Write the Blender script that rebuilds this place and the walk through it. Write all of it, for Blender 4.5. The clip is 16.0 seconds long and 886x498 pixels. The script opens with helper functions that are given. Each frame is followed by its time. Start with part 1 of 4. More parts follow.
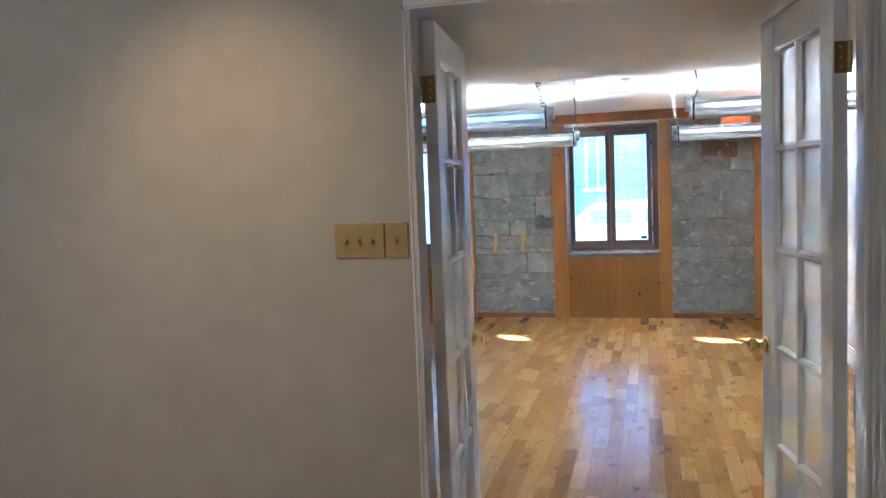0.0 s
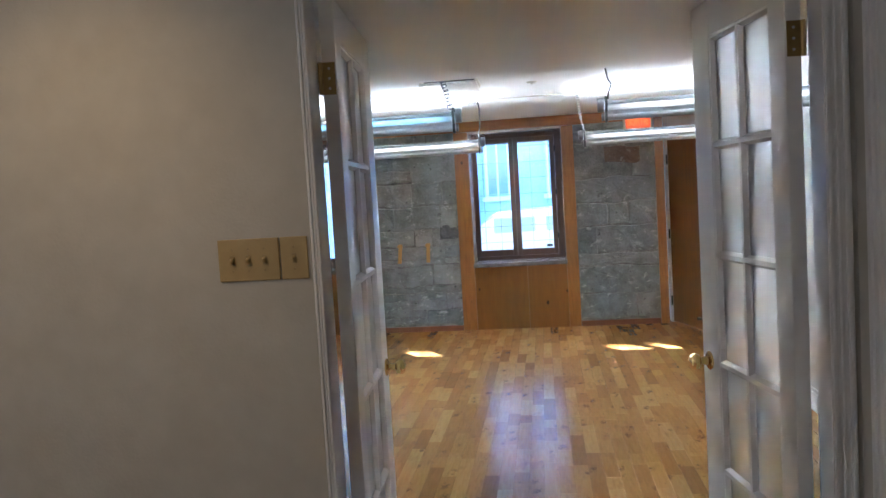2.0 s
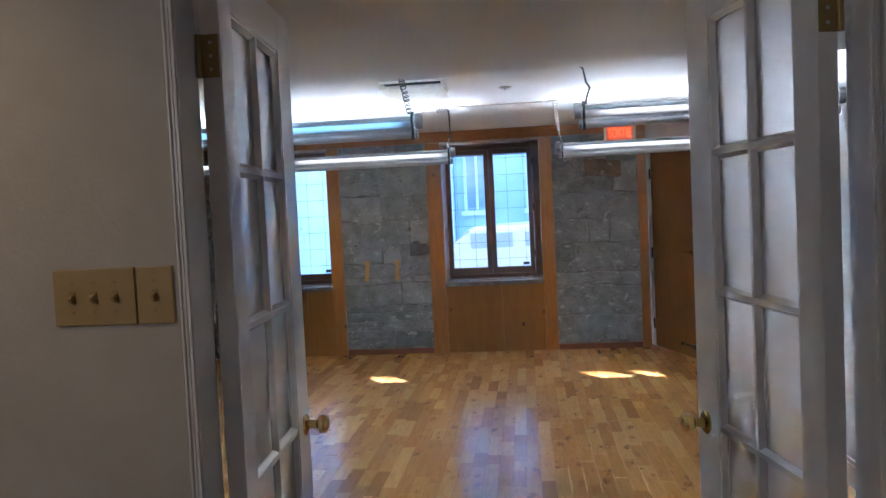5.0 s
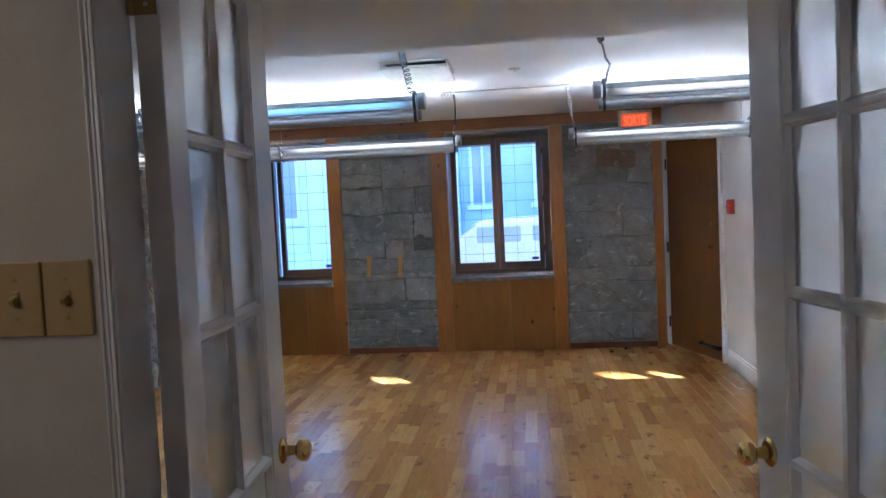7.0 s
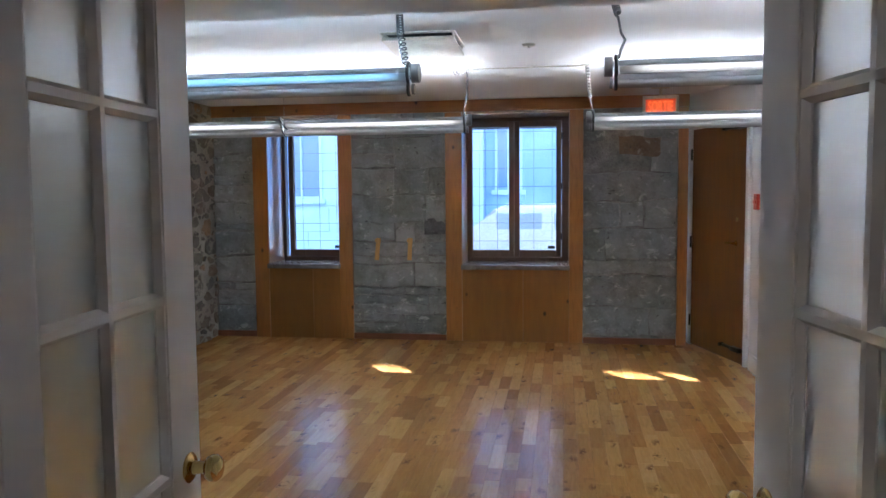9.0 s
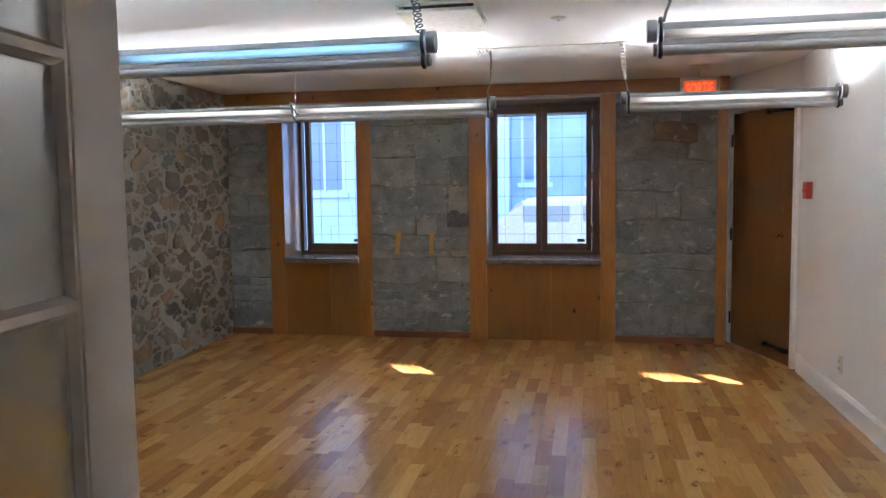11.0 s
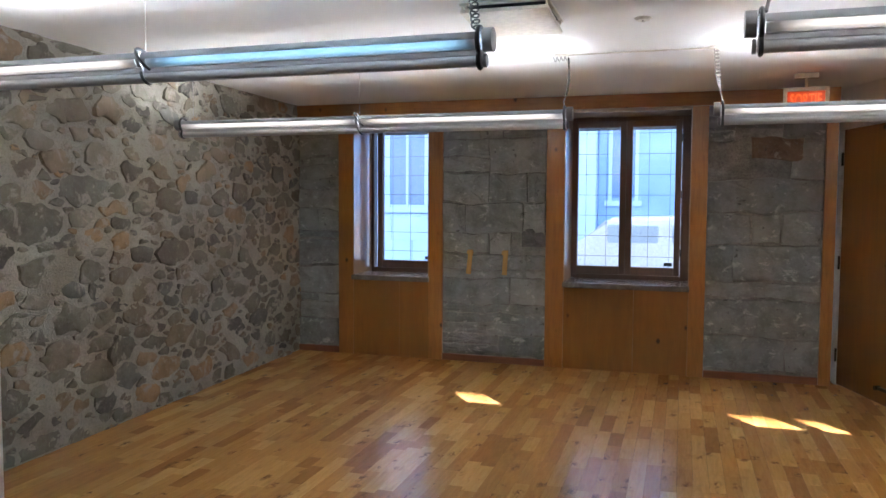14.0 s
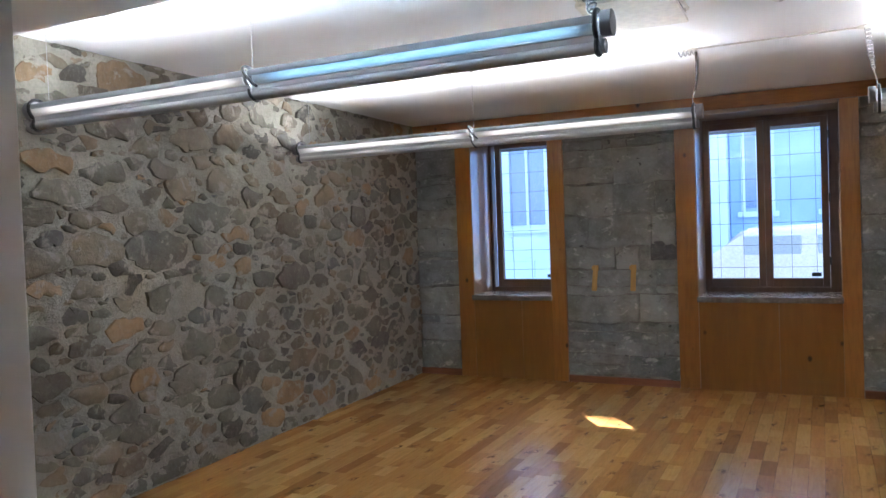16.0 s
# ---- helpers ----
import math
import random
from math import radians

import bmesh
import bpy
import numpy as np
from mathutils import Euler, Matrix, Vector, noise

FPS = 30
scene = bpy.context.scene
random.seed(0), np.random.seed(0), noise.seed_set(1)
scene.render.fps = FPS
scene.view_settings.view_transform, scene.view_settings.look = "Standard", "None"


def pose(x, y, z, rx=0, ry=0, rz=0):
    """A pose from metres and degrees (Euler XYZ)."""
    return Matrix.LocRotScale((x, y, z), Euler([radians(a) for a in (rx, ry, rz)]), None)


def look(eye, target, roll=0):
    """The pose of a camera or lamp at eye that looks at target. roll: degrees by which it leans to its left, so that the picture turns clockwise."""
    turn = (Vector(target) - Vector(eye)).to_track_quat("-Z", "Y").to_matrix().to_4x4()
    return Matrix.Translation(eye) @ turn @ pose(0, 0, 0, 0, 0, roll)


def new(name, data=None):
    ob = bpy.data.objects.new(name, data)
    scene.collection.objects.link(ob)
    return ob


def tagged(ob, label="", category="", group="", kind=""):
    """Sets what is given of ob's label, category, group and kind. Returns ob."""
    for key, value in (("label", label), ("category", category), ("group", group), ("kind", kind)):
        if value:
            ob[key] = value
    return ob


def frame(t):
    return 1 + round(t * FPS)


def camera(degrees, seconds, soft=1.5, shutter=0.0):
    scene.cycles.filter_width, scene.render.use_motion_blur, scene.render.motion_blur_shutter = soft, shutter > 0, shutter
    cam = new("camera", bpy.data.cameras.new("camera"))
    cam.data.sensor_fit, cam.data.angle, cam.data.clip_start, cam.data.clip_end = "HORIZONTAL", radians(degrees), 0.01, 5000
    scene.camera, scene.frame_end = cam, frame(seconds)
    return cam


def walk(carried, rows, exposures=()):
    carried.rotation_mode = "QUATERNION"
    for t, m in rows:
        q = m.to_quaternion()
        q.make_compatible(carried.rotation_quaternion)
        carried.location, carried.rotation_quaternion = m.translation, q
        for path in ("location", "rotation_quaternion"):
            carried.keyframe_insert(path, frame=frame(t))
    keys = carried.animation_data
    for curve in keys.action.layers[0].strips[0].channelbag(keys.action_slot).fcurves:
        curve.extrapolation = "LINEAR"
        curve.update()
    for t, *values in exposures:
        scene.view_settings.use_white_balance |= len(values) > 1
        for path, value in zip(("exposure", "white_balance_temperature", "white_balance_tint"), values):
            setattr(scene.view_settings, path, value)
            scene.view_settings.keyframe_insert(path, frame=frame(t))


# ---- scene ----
cam = camera(60.0, 16.0)
PATH = [
    (0, (0.917, -2.896, 1.582), (0.399, -0.97, 1.435), -2.2),
    (0.5, (0.898, -2.806, 1.568), (0.459, -0.861, 1.415), -2.4),
    (1, (0.858, -2.706, 1.572), (0.46, -0.75, 1.457), -3.2),
    (1.5, (0.819, -2.616, 1.576), (0.496, -0.644, 1.485), -3.5),
    (2, (0.802, -2.537, 1.568), (0.538, -0.559, 1.439), -3.4),
    (2.5, (0.81, -2.461, 1.559), (0.59, -0.478, 1.415), -3.5),
    (3, (0.837, -2.351, 1.551), (0.635, -0.365, 1.428), -2.5),
    (3.5, (0.873, -2.26, 1.564), (0.614, -0.28, 1.443), -2.3),
    (4, (0.903, -2.174, 1.577), (0.665, -0.191, 1.472), -2.7),
    (6.5, (0.815, -1.705, 1.557), (0.609, 0.283, 1.461), -2.6),
    (7, (0.833, -1.614, 1.546), (0.601, 0.37, 1.436), -2.7),
    (7.5, (0.868, -1.52, 1.532), (0.615, 0.46, 1.421), -2.9),
    (8, (0.919, -1.417, 1.54), (0.615, 0.554, 1.391), -1.7),
    (8.5, (0.952, -1.353, 1.536), (0.661, 0.619, 1.371), -0.7),
    (9, (0.971, -1.29, 1.54), (0.665, 0.681, 1.389), -0.5),
    (11.5, (0.932, -0.789, 1.495), (0.514, 1.158, 1.319), -1.3),
    (12, (0.969, -0.693, 1.502), (0.486, 1.235, 1.286), -1.7),
    (12.5, (1.0, -0.641, 1.507), (0.46, 1.276, 1.326), -0.4),
    (13, (1.011, -0.607, 1.501), (0.456, 1.308, 1.35), -0.0),
    (13.5, (1.004, -0.551, 1.509), (0.433, 1.359, 1.351), -0.3),
    (14, (0.975, -0.484, 1.506), (0.383, 1.422, 1.383), 0.3),
    (14.5, (0.933, -0.409, 1.513), (0.287, 1.48, 1.398), -0.7),
    (15, (0.883, -0.354, 1.509), (0.181, 1.515, 1.395), -1.9),
    (15.5, (0.867, -0.314, 1.507), (0.095, 1.528, 1.393), -2.1),
    (16, (0.915, -0.275, 1.445), (0.027, 1.516, 1.389), -2.1),
]
EXPOSURES = [(0, 4.72, 5750, 10), (2, 4.27, 5750, 10), (3.5, 4.02, 5750, 13), (6.5, 3.54, 5550, 15), (9, 3.54, 5950, 14), (12, 3.53, 6700, 16), (14.5, 3.54, 6600, 16), (16, 3.54, 6350, 16)]
walk(cam, [(t, look(e, a, r)) for t, e, a, r in PATH], EXPOSURES)

# ---- world, sun, exposure ----
world = bpy.data.worlds.new("sky")
scene.world = world
world.use_nodes = True
wn = world.node_tree.nodes
sky = wn.new("ShaderNodeTexSky")
sky.sky_type = "NISHITA"
sky.sun_disc = False
SUN_FROM = Vector((-0.74, 1.0, 0.94)).normalized()
sky.sun_elevation = math.asin(SUN_FROM.z)
sky.sun_rotation = math.atan2(SUN_FROM.x, SUN_FROM.y)
world.node_tree.links.new(sky.outputs[0], wn["Background"].inputs[0])
wn["Background"].inputs[1].default_value = 0.1
sun_data = bpy.data.lights.new("sun", "SUN")
sun_data.energy = 5.0
sun_data.angle = radians(0.5)
sun_data.color = (1.0, 0.985, 0.965)
sun = new("sun", sun_data)
sun.matrix_world = look(SUN_FROM * 30, (0, 0, 0))

LAMP_TOP, SIDE_GLOW = 16.0, 0.085

# recessed halogen downlight in the corridor ceiling
spot_data = bpy.data.lights.new("corridor_spot", "SPOT")
spot_data.energy, spot_data.color = 0.80, (1.0, 0.64, 0.28)
spot_data.spot_size, spot_data.spot_blend, spot_data.shadow_soft_size = radians(84), 1.0, 0.05
new("corridor_spot", spot_data).matrix_world = look((-0.50, -1.42, 2.44), (-0.47, -0.51, 1.45))

# added fill lamp, inside an unseen ceiling globe further back in the corridor
fill_data = bpy.data.lights.new("corridor_fill", "POINT")
fill_data.energy, fill_data.color, fill_data.shadow_soft_size = 1.28, (1.0, 0.97, 0.91), 0.12
new("corridor_fill", fill_data).matrix_world = pose(-1.3, -3.2, 2.315)


# ---- materials ----
class Mat:
    """A small builder of node materials."""

    def __init__(self, name, rough=0.6, metal=0.0, color=(0.5, 0.5, 0.5)):
        self.m = bpy.data.materials.new(name)
        self.m.use_nodes = True
        self.nt = self.m.node_tree
        self.b = self.nt.nodes["Principled BSDF"]
        self.b.inputs["Roughness"].default_value = rough
        self.b.inputs["Metallic"].default_value = metal
        self.b.inputs["Base Color"].default_value = (*color, 1)

    def add(self, kind, **settings):
        n = self.nt.nodes.new(kind)
        for k, v in settings.items():
            setattr(n, k, v)
        return n

    def link(self, a, b):
        self.nt.links.new(a, b)

    def coords(self, scale=(1, 1, 1), shift=None):
        tc = self.add("ShaderNodeTexCoord")
        mp = self.add("ShaderNodeMapping")
        mp.inputs["Scale"].default_value = scale
        self.link(tc.outputs["Object"], mp.inputs["Vector"])
        if shift is None:
            return mp.outputs[0]
        wide = self.add("ShaderNodeMath", operation="MULTIPLY")
        wide.inputs[1].default_value = 57.0
        self.link(shift, wide.inputs[0])
        ad = self.add("ShaderNodeVectorMath", operation="ADD")
        self.link(mp.outputs[0], ad.inputs[0])
        self.link(wide.outputs[0], ad.inputs[1])
        return ad.outputs[0]

    def noise(self, vec, scale, detail=4.0, rough=0.55, distort=0.0):
        n = self.add("ShaderNodeTexNoise")
        n.inputs["Scale"].default_value = scale
        n.inputs["Detail"].default_value = detail
        n.inputs["Roughness"].default_value = rough
        n.inputs["Distortion"].default_value = distort
        self.link(vec, n.inputs["Vector"])
        return n.outputs["Fac"]

    def spots(self, vec, scale, lo, hi):
        n = self.add("ShaderNodeTexVoronoi")
        n.inputs["Scale"].default_value = scale
        self.link(vec, n.inputs["Vector"])
        r = self.add("ShaderNodeMapRange")
        r.inputs["From Min"].default_value, r.inputs["From Max"].default_value = lo, hi
        self.link(n.outputs["Distance"], r.inputs["Value"])
        return r.outputs[0]

    def ramp(self, fac, stops, mode="LINEAR"):
        n = self.add("ShaderNodeValToRGB")
        n.color_ramp.interpolation = mode
        el = n.color_ramp.elements
        while len(el) < len(stops):
            el.new(0.5)
        for e, (p, c) in zip(el, stops):
            e.position, e.color = p, (*c, 1)
        self.link(fac, n.inputs[0])
        return n.outputs[0]

    def mix(self, fac, a, b, mode="MIX"):
        n = self.add("ShaderNodeMix", data_type="RGBA", blend_type=mode)
        for src, slot in ((fac, n.inputs[0]), (a, n.inputs[6]), (b, n.inputs[7])):
            if isinstance(src, (int, float)):
                slot.default_value = src
            elif isinstance(src, tuple):
                slot.default_value = (*src, 1)
            else:
                self.link(src, slot)
        return n.outputs[2]

    def color(self, out):
        self.link(out, self.b.inputs["Base Color"])
        return self

    def roughness(self, fac, lo, hi):
        r = self.add("ShaderNodeMapRange")
        r.inputs["To Min"].default_value, r.inputs["To Max"].default_value = lo, hi
        self.link(fac, r.inputs["Value"])
        self.link(r.outputs[0], self.b.inputs["Roughness"])
        return self

    def bump(self, fac, strength, distance=0.01):
        n = self.add("ShaderNodeBump")
        n.inputs["Strength"].default_value = strength
        n.inputs["Distance"].default_value = distance
        self.link(fac, n.inputs["Height"])
        self.link(n.outputs[0], self.b.inputs["Normal"])
        return self

    def chance(self, joined):
        if joined:
            return self.add("ShaderNodeNewGeometry").outputs["Random Per Island"]
        return self.add("ShaderNodeObjectInfo").outputs["Random"]


def paint(name, a, b, rough, scale=3.0, bump=0.05, fine=220.0):
    k = Mat(name, rough)
    v = k.coords()
    k.color(k.ramp(k.noise(v, scale, 5), [(0.3, a), (0.7, b)]))
    f = k.noise(v, fine, 2)
    k.roughness(k.noise(v, scale * 4, 3), rough - 0.08, rough + 0.1)
    return k.bump(f, bump, 0.003).m


def pine(name, light, dark, rough=0.32, along=(9, 9, 0.9), knots=True):
    k = Mat(name, rough)
    r = k.chance(False)
    v = k.coords(along, r)
    grain = k.noise(v, 6.0, 6, 0.6, 0.6)
    col = k.ramp(grain, [(0.25, dark), (0.55, light), (0.8, tuple(c * 1.15 for c in light))])
    wide = k.noise(k.coords((1.6, 1.6, 0.5), r), 2.0, 3)
    col = k.mix(k.ramp(wide, [(0.35, (0.0,) * 3), (0.7, (0.6,) * 3)]), col, tuple(c * 0.72 for c in light))
    if knots:
        spot = k.spots(k.coords((2.3, 2.3, 1.6), r), 2.2, 0.05, 0.11)
        col = k.mix(spot, tuple(c * 0.2 for c in dark), col)
    k.color(col)
    k.b.inputs["Coat Weight"].default_value = 0.3
    k.b.inputs["Coat Roughness"].default_value = 0.18
    k.roughness(grain, rough - 0.05, rough + 0.12)
    return k.bump(grain, 0.12, 0.002).m


def floorwood(name, joined):
    k = Mat(name, 0.22)
    r = k.chance(joined)
    v = k.coords((11, 1.1, 11), r)
    grain = k.noise(v, 5.0, 6, 0.6, 0.8)
    base = k.ramp(r, [(0.0, (0.30, 0.140, 0.042)), (0.04, (0.31, 0.142, 0.043)), (0.10, (0.37, 0.180, 0.054)),
                      (0.26, (0.42, 0.211, 0.065)), (0.50, (0.47, 0.249, 0.080)), (0.74, (0.41, 0.201, 0.061)),
                      (0.86, (0.50, 0.277, 0.095)), (0.97, (0.34, 0.163, 0.051))], "CONSTANT")
    col = k.mix(k.ramp(grain, [(0.3, (0.6,) * 3), (0.62, (0.0,) * 3)]), base, k.mix(1.0, base, (0.72, 0.65, 0.57), "MULTIPLY"))
    blotch = k.noise(k.coords((5.5, 1.6, 5), r), 2.4, 3)
    col = k.mix(k.ramp(blotch, [(0.60, (0.0,) * 3), (0.74, (0.45,) * 3)]), col, (0.21, 0.095, 0.034))
    warp = k.add('ShaderNodeVectorMath', operation='ADD')
    k.link(k.coords((8.0, 4.2, 0.0), r), warp.inputs[0])
    k.link(k.noise(k.coords((20, 12, 1), r), 2.0, 3), warp.inputs[1])
    knot = k.spots(warp.outputs[0], 0.9, 0.05, 0.22)
    col = k.mix(knot, (0.15, 0.068, 0.026), col)
    k.color(col)
    k.b.inputs["Specular IOR Level"].default_value = 0.3
    k.roughness(k.noise(k.coords((3, 3, 3), r), 4.0, 4), 0.15, 0.27)
    return k.bump(grain, 0.05, 0.002).m


def stone_mat(name, joined, tones, bump=0.5, scale=1.0, dust=(0.30, 0.29, 0.26), smear=(0.33, 0.305, 0.26), cover=0.55, relief=0.012, bed=1.0, painted_crevices=0.27):
    k = Mat(name, 0.85)
    r = k.chance(joined)
    v = k.coords((1, 1, 1), r)
    n1, n2 = k.noise(v, 7 * scale, 8, 0.65), k.noise(v, 42 * scale, 6, 0.7)
    base = k.ramp(r, tones, "LINEAR")
    col = k.mix(k.ramp(n1, [(0.35, (0.8,) * 3), (0.6, (0.0,) * 3)]), base, k.mix(1.0, base, (0.55, 0.53, 0.50), "MULTIPLY"))
    col = k.mix(k.ramp(n2, [(0.52, (0.0,) * 3), (0.75, (0.45,) * 3)]), col, dust)
    n3 = k.noise(k.coords((1, 1, bed)), 8.5, 7, 0.68, 0.4)
    col = k.mix(k.ramp(n3, [(cover, (0.0,) * 3), (cover + 0.07, (0.85,) * 3)]), col, smear)
    # crevice shade is painted as dark blotches; nothing is recessed here
    n4 = k.noise(k.coords((1, 1, bed)), 13.0, 4, 0.6, 0.6)
    col = k.mix(k.ramp(n4, [(painted_crevices, (0.75,) * 3), (painted_crevices + 0.05, (0.0,) * 3)]), col, (0.05, 0.047, 0.043))
    k.color(col)
    h = k.add("ShaderNodeMath", operation="ADD")
    k.link(n1, h.inputs[0]); k.link(n2, h.inputs[1])
    return k.bump(h.outputs[0], bump, relief).m


RUBBLE = [(0.0, (0.085, 0.080, 0.068)), (0.13, (0.215, 0.198, 0.155)), (0.25, (0.14, 0.135, 0.115)), (0.38, (0.27, 0.205, 0.135)),
          (0.50, (0.17, 0.165, 0.140)), (0.62, (0.185, 0.150, 0.112)), (0.74, (0.105, 0.104, 0.094)), (0.82, (0.37, 0.24, 0.125)), (0.91, (0.145, 0.150, 0.140)), (1.0, (0.29, 0.245, 0.185))]
ASHLAR = [(0.0, (0.185, 0.205, 0.20)), (0.3, (0.255, 0.275, 0.262)), (0.55, (0.295, 0.31, 0.288)), (0.8, (0.215, 0.235, 0.235)), (1.0, (0.35, 0.345, 0.31))]
M_RUBBLE, M_RUBBLE_REST = stone_mat("rubble_stone", False, RUBBLE), stone_mat("rubble_stone_small", True, RUBBLE)
M_ASHLAR = stone_mat("grey_limestone", False, ASHLAR, 0.8, 0.8, (0.38, 0.40, 0.39), (0.42, 0.43, 0.40), 0.575, 0.017, 1.5, 0.30)
M_BROWNSTONE = stone_mat("brown_stone", False, [(0.0, (0.15, 0.10, 0.065)), (1.0, (0.19, 0.13, 0.085))], 0.6)
M_DARKSTONE = stone_mat("dark_stone", False, [(0.0, (0.11, 0.11, 0.112)), (1.0, (0.13, 0.13, 0.13))], 0.6)


def mortar_mat(name, a, b):
    k = Mat(name, 0.95)
    v = k.coords()
    n1, n2 = k.noise(v, 3.5, 6, 0.6), k.noise(v, 60, 5, 0.7)
    col = k.ramp(n1, [(0.3, a), (0.7, b)])
    col = k.mix(k.ramp(n2, [(0.3, (0.5,) * 3), (0.55, (0.0,) * 3)]), col, tuple(c * 0.6 for c in a))
    k.color(col)
    h = k.add("ShaderNodeMath", operation="ADD")
    k.link(n1, h.inputs[0]); k.link(n2, h.inputs[1])
    return k.bump(h.outputs[0], 0.8, 0.02).m


M_MORTAR = mortar_mat("pale_mortar", (0.28, 0.265, 0.215), (0.41, 0.39, 0.325))
M_MORTAR_GREY = mortar_mat("grey_mortar", (0.09, 0.09, 0.085), (0.38, 0.38, 0.35))
M_CEIL = paint("ceiling_paint", (0.76, 0.765, 0.77), (0.82, 0.82, 0.82), 0.75, 1.2, 0.06)
M_WHITE = paint("white_wall_paint", (0.74, 0.745, 0.75), (0.80, 0.80, 0.80), 0.6, 1.5, 0.08)
M_TRIM = paint("white_trim_paint", (0.79, 0.79, 0.81), (0.85, 0.85, 0.86), 0.32, 6.0, 0.03)
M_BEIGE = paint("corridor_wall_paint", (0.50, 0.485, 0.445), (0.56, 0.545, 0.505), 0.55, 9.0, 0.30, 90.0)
M_PINE = pine("varnished_pine", (0.38, 0.150, 0.030), (0.27, 0.098, 0.018), 0.32, (7, 7, 0.8))
M_PINE_PANEL = pine("varnished_pine_panel", (0.285, 0.118, 0.021), (0.235, 0.092, 0.017), 0.36, (4, 4, 0.5))
M_PINE_FLAT = pine("varnished_pine_horizontal", (0.36, 0.14, 0.030), (0.26, 0.095, 0.018), 0.32, (0.9, 9, 9))
M_REVEAL = pine("glossy_pine_reveal", (0.36, 0.20, 0.095), (0.25, 0.12, 0.05), 0.30, (7, 7, 0.8), False)
for key, value in (("IOR", 2.2), ("Coat Weight", 1.0), ("Coat Roughness", 0.12), ("Coat IOR", 2.6)):
    M_REVEAL.node_tree.nodes["Principled BSDF"].inputs[key].default_value = value
M_SASH = pine("dark_stained_wood", (0.125, 0.068, 0.042), (0.080, 0.042, 0.027), 0.42, (9, 9, 0.9), False)
M_DOOR = pine("brown_door_veneer", (0.225, 0.088, 0.016), (0.165, 0.06, 0.011), 0.38, (5, 5, 0.35), False)
M_BASE = pine("red_brown_baseboard", (0.22, 0.075, 0.026), (0.13, 0.042, 0.016), 0.4, (0.9, 9, 9), False)
M_PEG = pine("pale_wood_strip", (0.56, 0.32, 0.10), (0.42, 0.22, 0.07), 0.5, (9, 9, 1), False)
M_PLANK, M_PLANK_REST = floorwood("floor_plank_wood", False), floorwood("floor_wood", True)
M_SUBFLOOR = paint("subfloor", (0.10, 0.055, 0.025), (0.13, 0.07, 0.03), 0.8)
M_SILL = paint("grey_sill_stone", (0.15, 0.13, 0.12), (0.21, 0.19, 0.18), 0.25, 12.0, 0.06)


def plain(name, color, rough, metal=0.0, wear=0.12, scale=30.0):
    k = Mat(name, rough, metal)
    n = k.noise(k.coords(), scale, 4)
    k.color(k.ramp(n, [(0.3, tuple(c * (1 - wear) for c in color)), (0.7, tuple(min(1, c * (1 + wear)) for c in color))]))
    return k.roughness(n, max(0.02, rough - 0.06), rough + 0.08).m


M_BRASS = plain("polished_brass", (0.66, 0.44, 0.15), 0.16, 1.0)
M_BRASS_DULL = plain("dull_brass", (0.30, 0.21, 0.09), 0.38, 1.0)
M_ALMOND = plain("almond_plastic", (0.44, 0.33, 0.15), 0.35, 0.0, 0.05)
M_ALMOND_DARK = plain("almond_plastic_toggle", (0.36, 0.27, 0.12), 0.3)
M_STEEL = plain("steel_screw", (0.5, 0.48, 0.44), 0.3, 1.0)
M_ALU = plain("grey_anodised_aluminium", (0.25, 0.26, 0.275), 0.6, 0.1, 0.03, 3)
# paler copy of the aluminium, floor bounce painted into the undersides
M_ALU_BOUNCE = plain("aluminium_floor_bounce", (0.46, 0.46, 0.47), 0.55, 0.2, 0.03, 3)
M_ALU_DARK = plain("grey_fixture_paint", (0.20, 0.20, 0.205), 0.4, 0.3)
M_BLACK = plain("black_plastic", (0.018, 0.018, 0.02), 0.45)
M_BLACKM = plain("black_metal", (0.02, 0.018, 0.018), 0.32, 0.6)
M_CORD = plain("grey_cord", (0.42, 0.42, 0.42), 0.5)
M_RED = plain("red_plastic", (0.50, 0.045, 0.018), 0.4)
M_OFFWHITE = plain("off_white_plastic", (0.66, 0.63, 0.56), 0.42)
M_CREAM = plain("cream_metal", (0.62, 0.52, 0.36), 0.45)
M_DUCT_SHADE = plain("duct_shade_black", (0.015, 0.015, 0.016), 0.7)
M_WIRE = plain("grille_wire", (0.012, 0.014, 0.016), 0.8)


def glow(name, color, strength, base=(0.8, 0.8, 0.8)):
    k = Mat(name, 0.4, 0.0, base)
    k.b.inputs["Emission Color"].default_value = (*color, 1)
    k.b.inputs["Emission Strength"].default_value = strength
    return k.m


def highlight_glow(name, color, strength):
    """Metal strip with a reflector highlight painted as emission, fading to rims and ends."""
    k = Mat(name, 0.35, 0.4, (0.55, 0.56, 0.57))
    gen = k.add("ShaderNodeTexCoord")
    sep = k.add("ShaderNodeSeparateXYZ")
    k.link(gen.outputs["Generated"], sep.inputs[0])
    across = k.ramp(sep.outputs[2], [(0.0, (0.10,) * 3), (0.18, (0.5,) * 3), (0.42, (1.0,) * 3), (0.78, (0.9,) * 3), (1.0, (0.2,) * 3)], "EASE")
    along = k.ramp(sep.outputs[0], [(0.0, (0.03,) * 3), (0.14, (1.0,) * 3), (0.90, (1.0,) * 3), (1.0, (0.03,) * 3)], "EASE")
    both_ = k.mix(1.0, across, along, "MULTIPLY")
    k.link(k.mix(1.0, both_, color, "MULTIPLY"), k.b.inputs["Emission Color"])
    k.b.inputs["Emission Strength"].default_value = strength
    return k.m


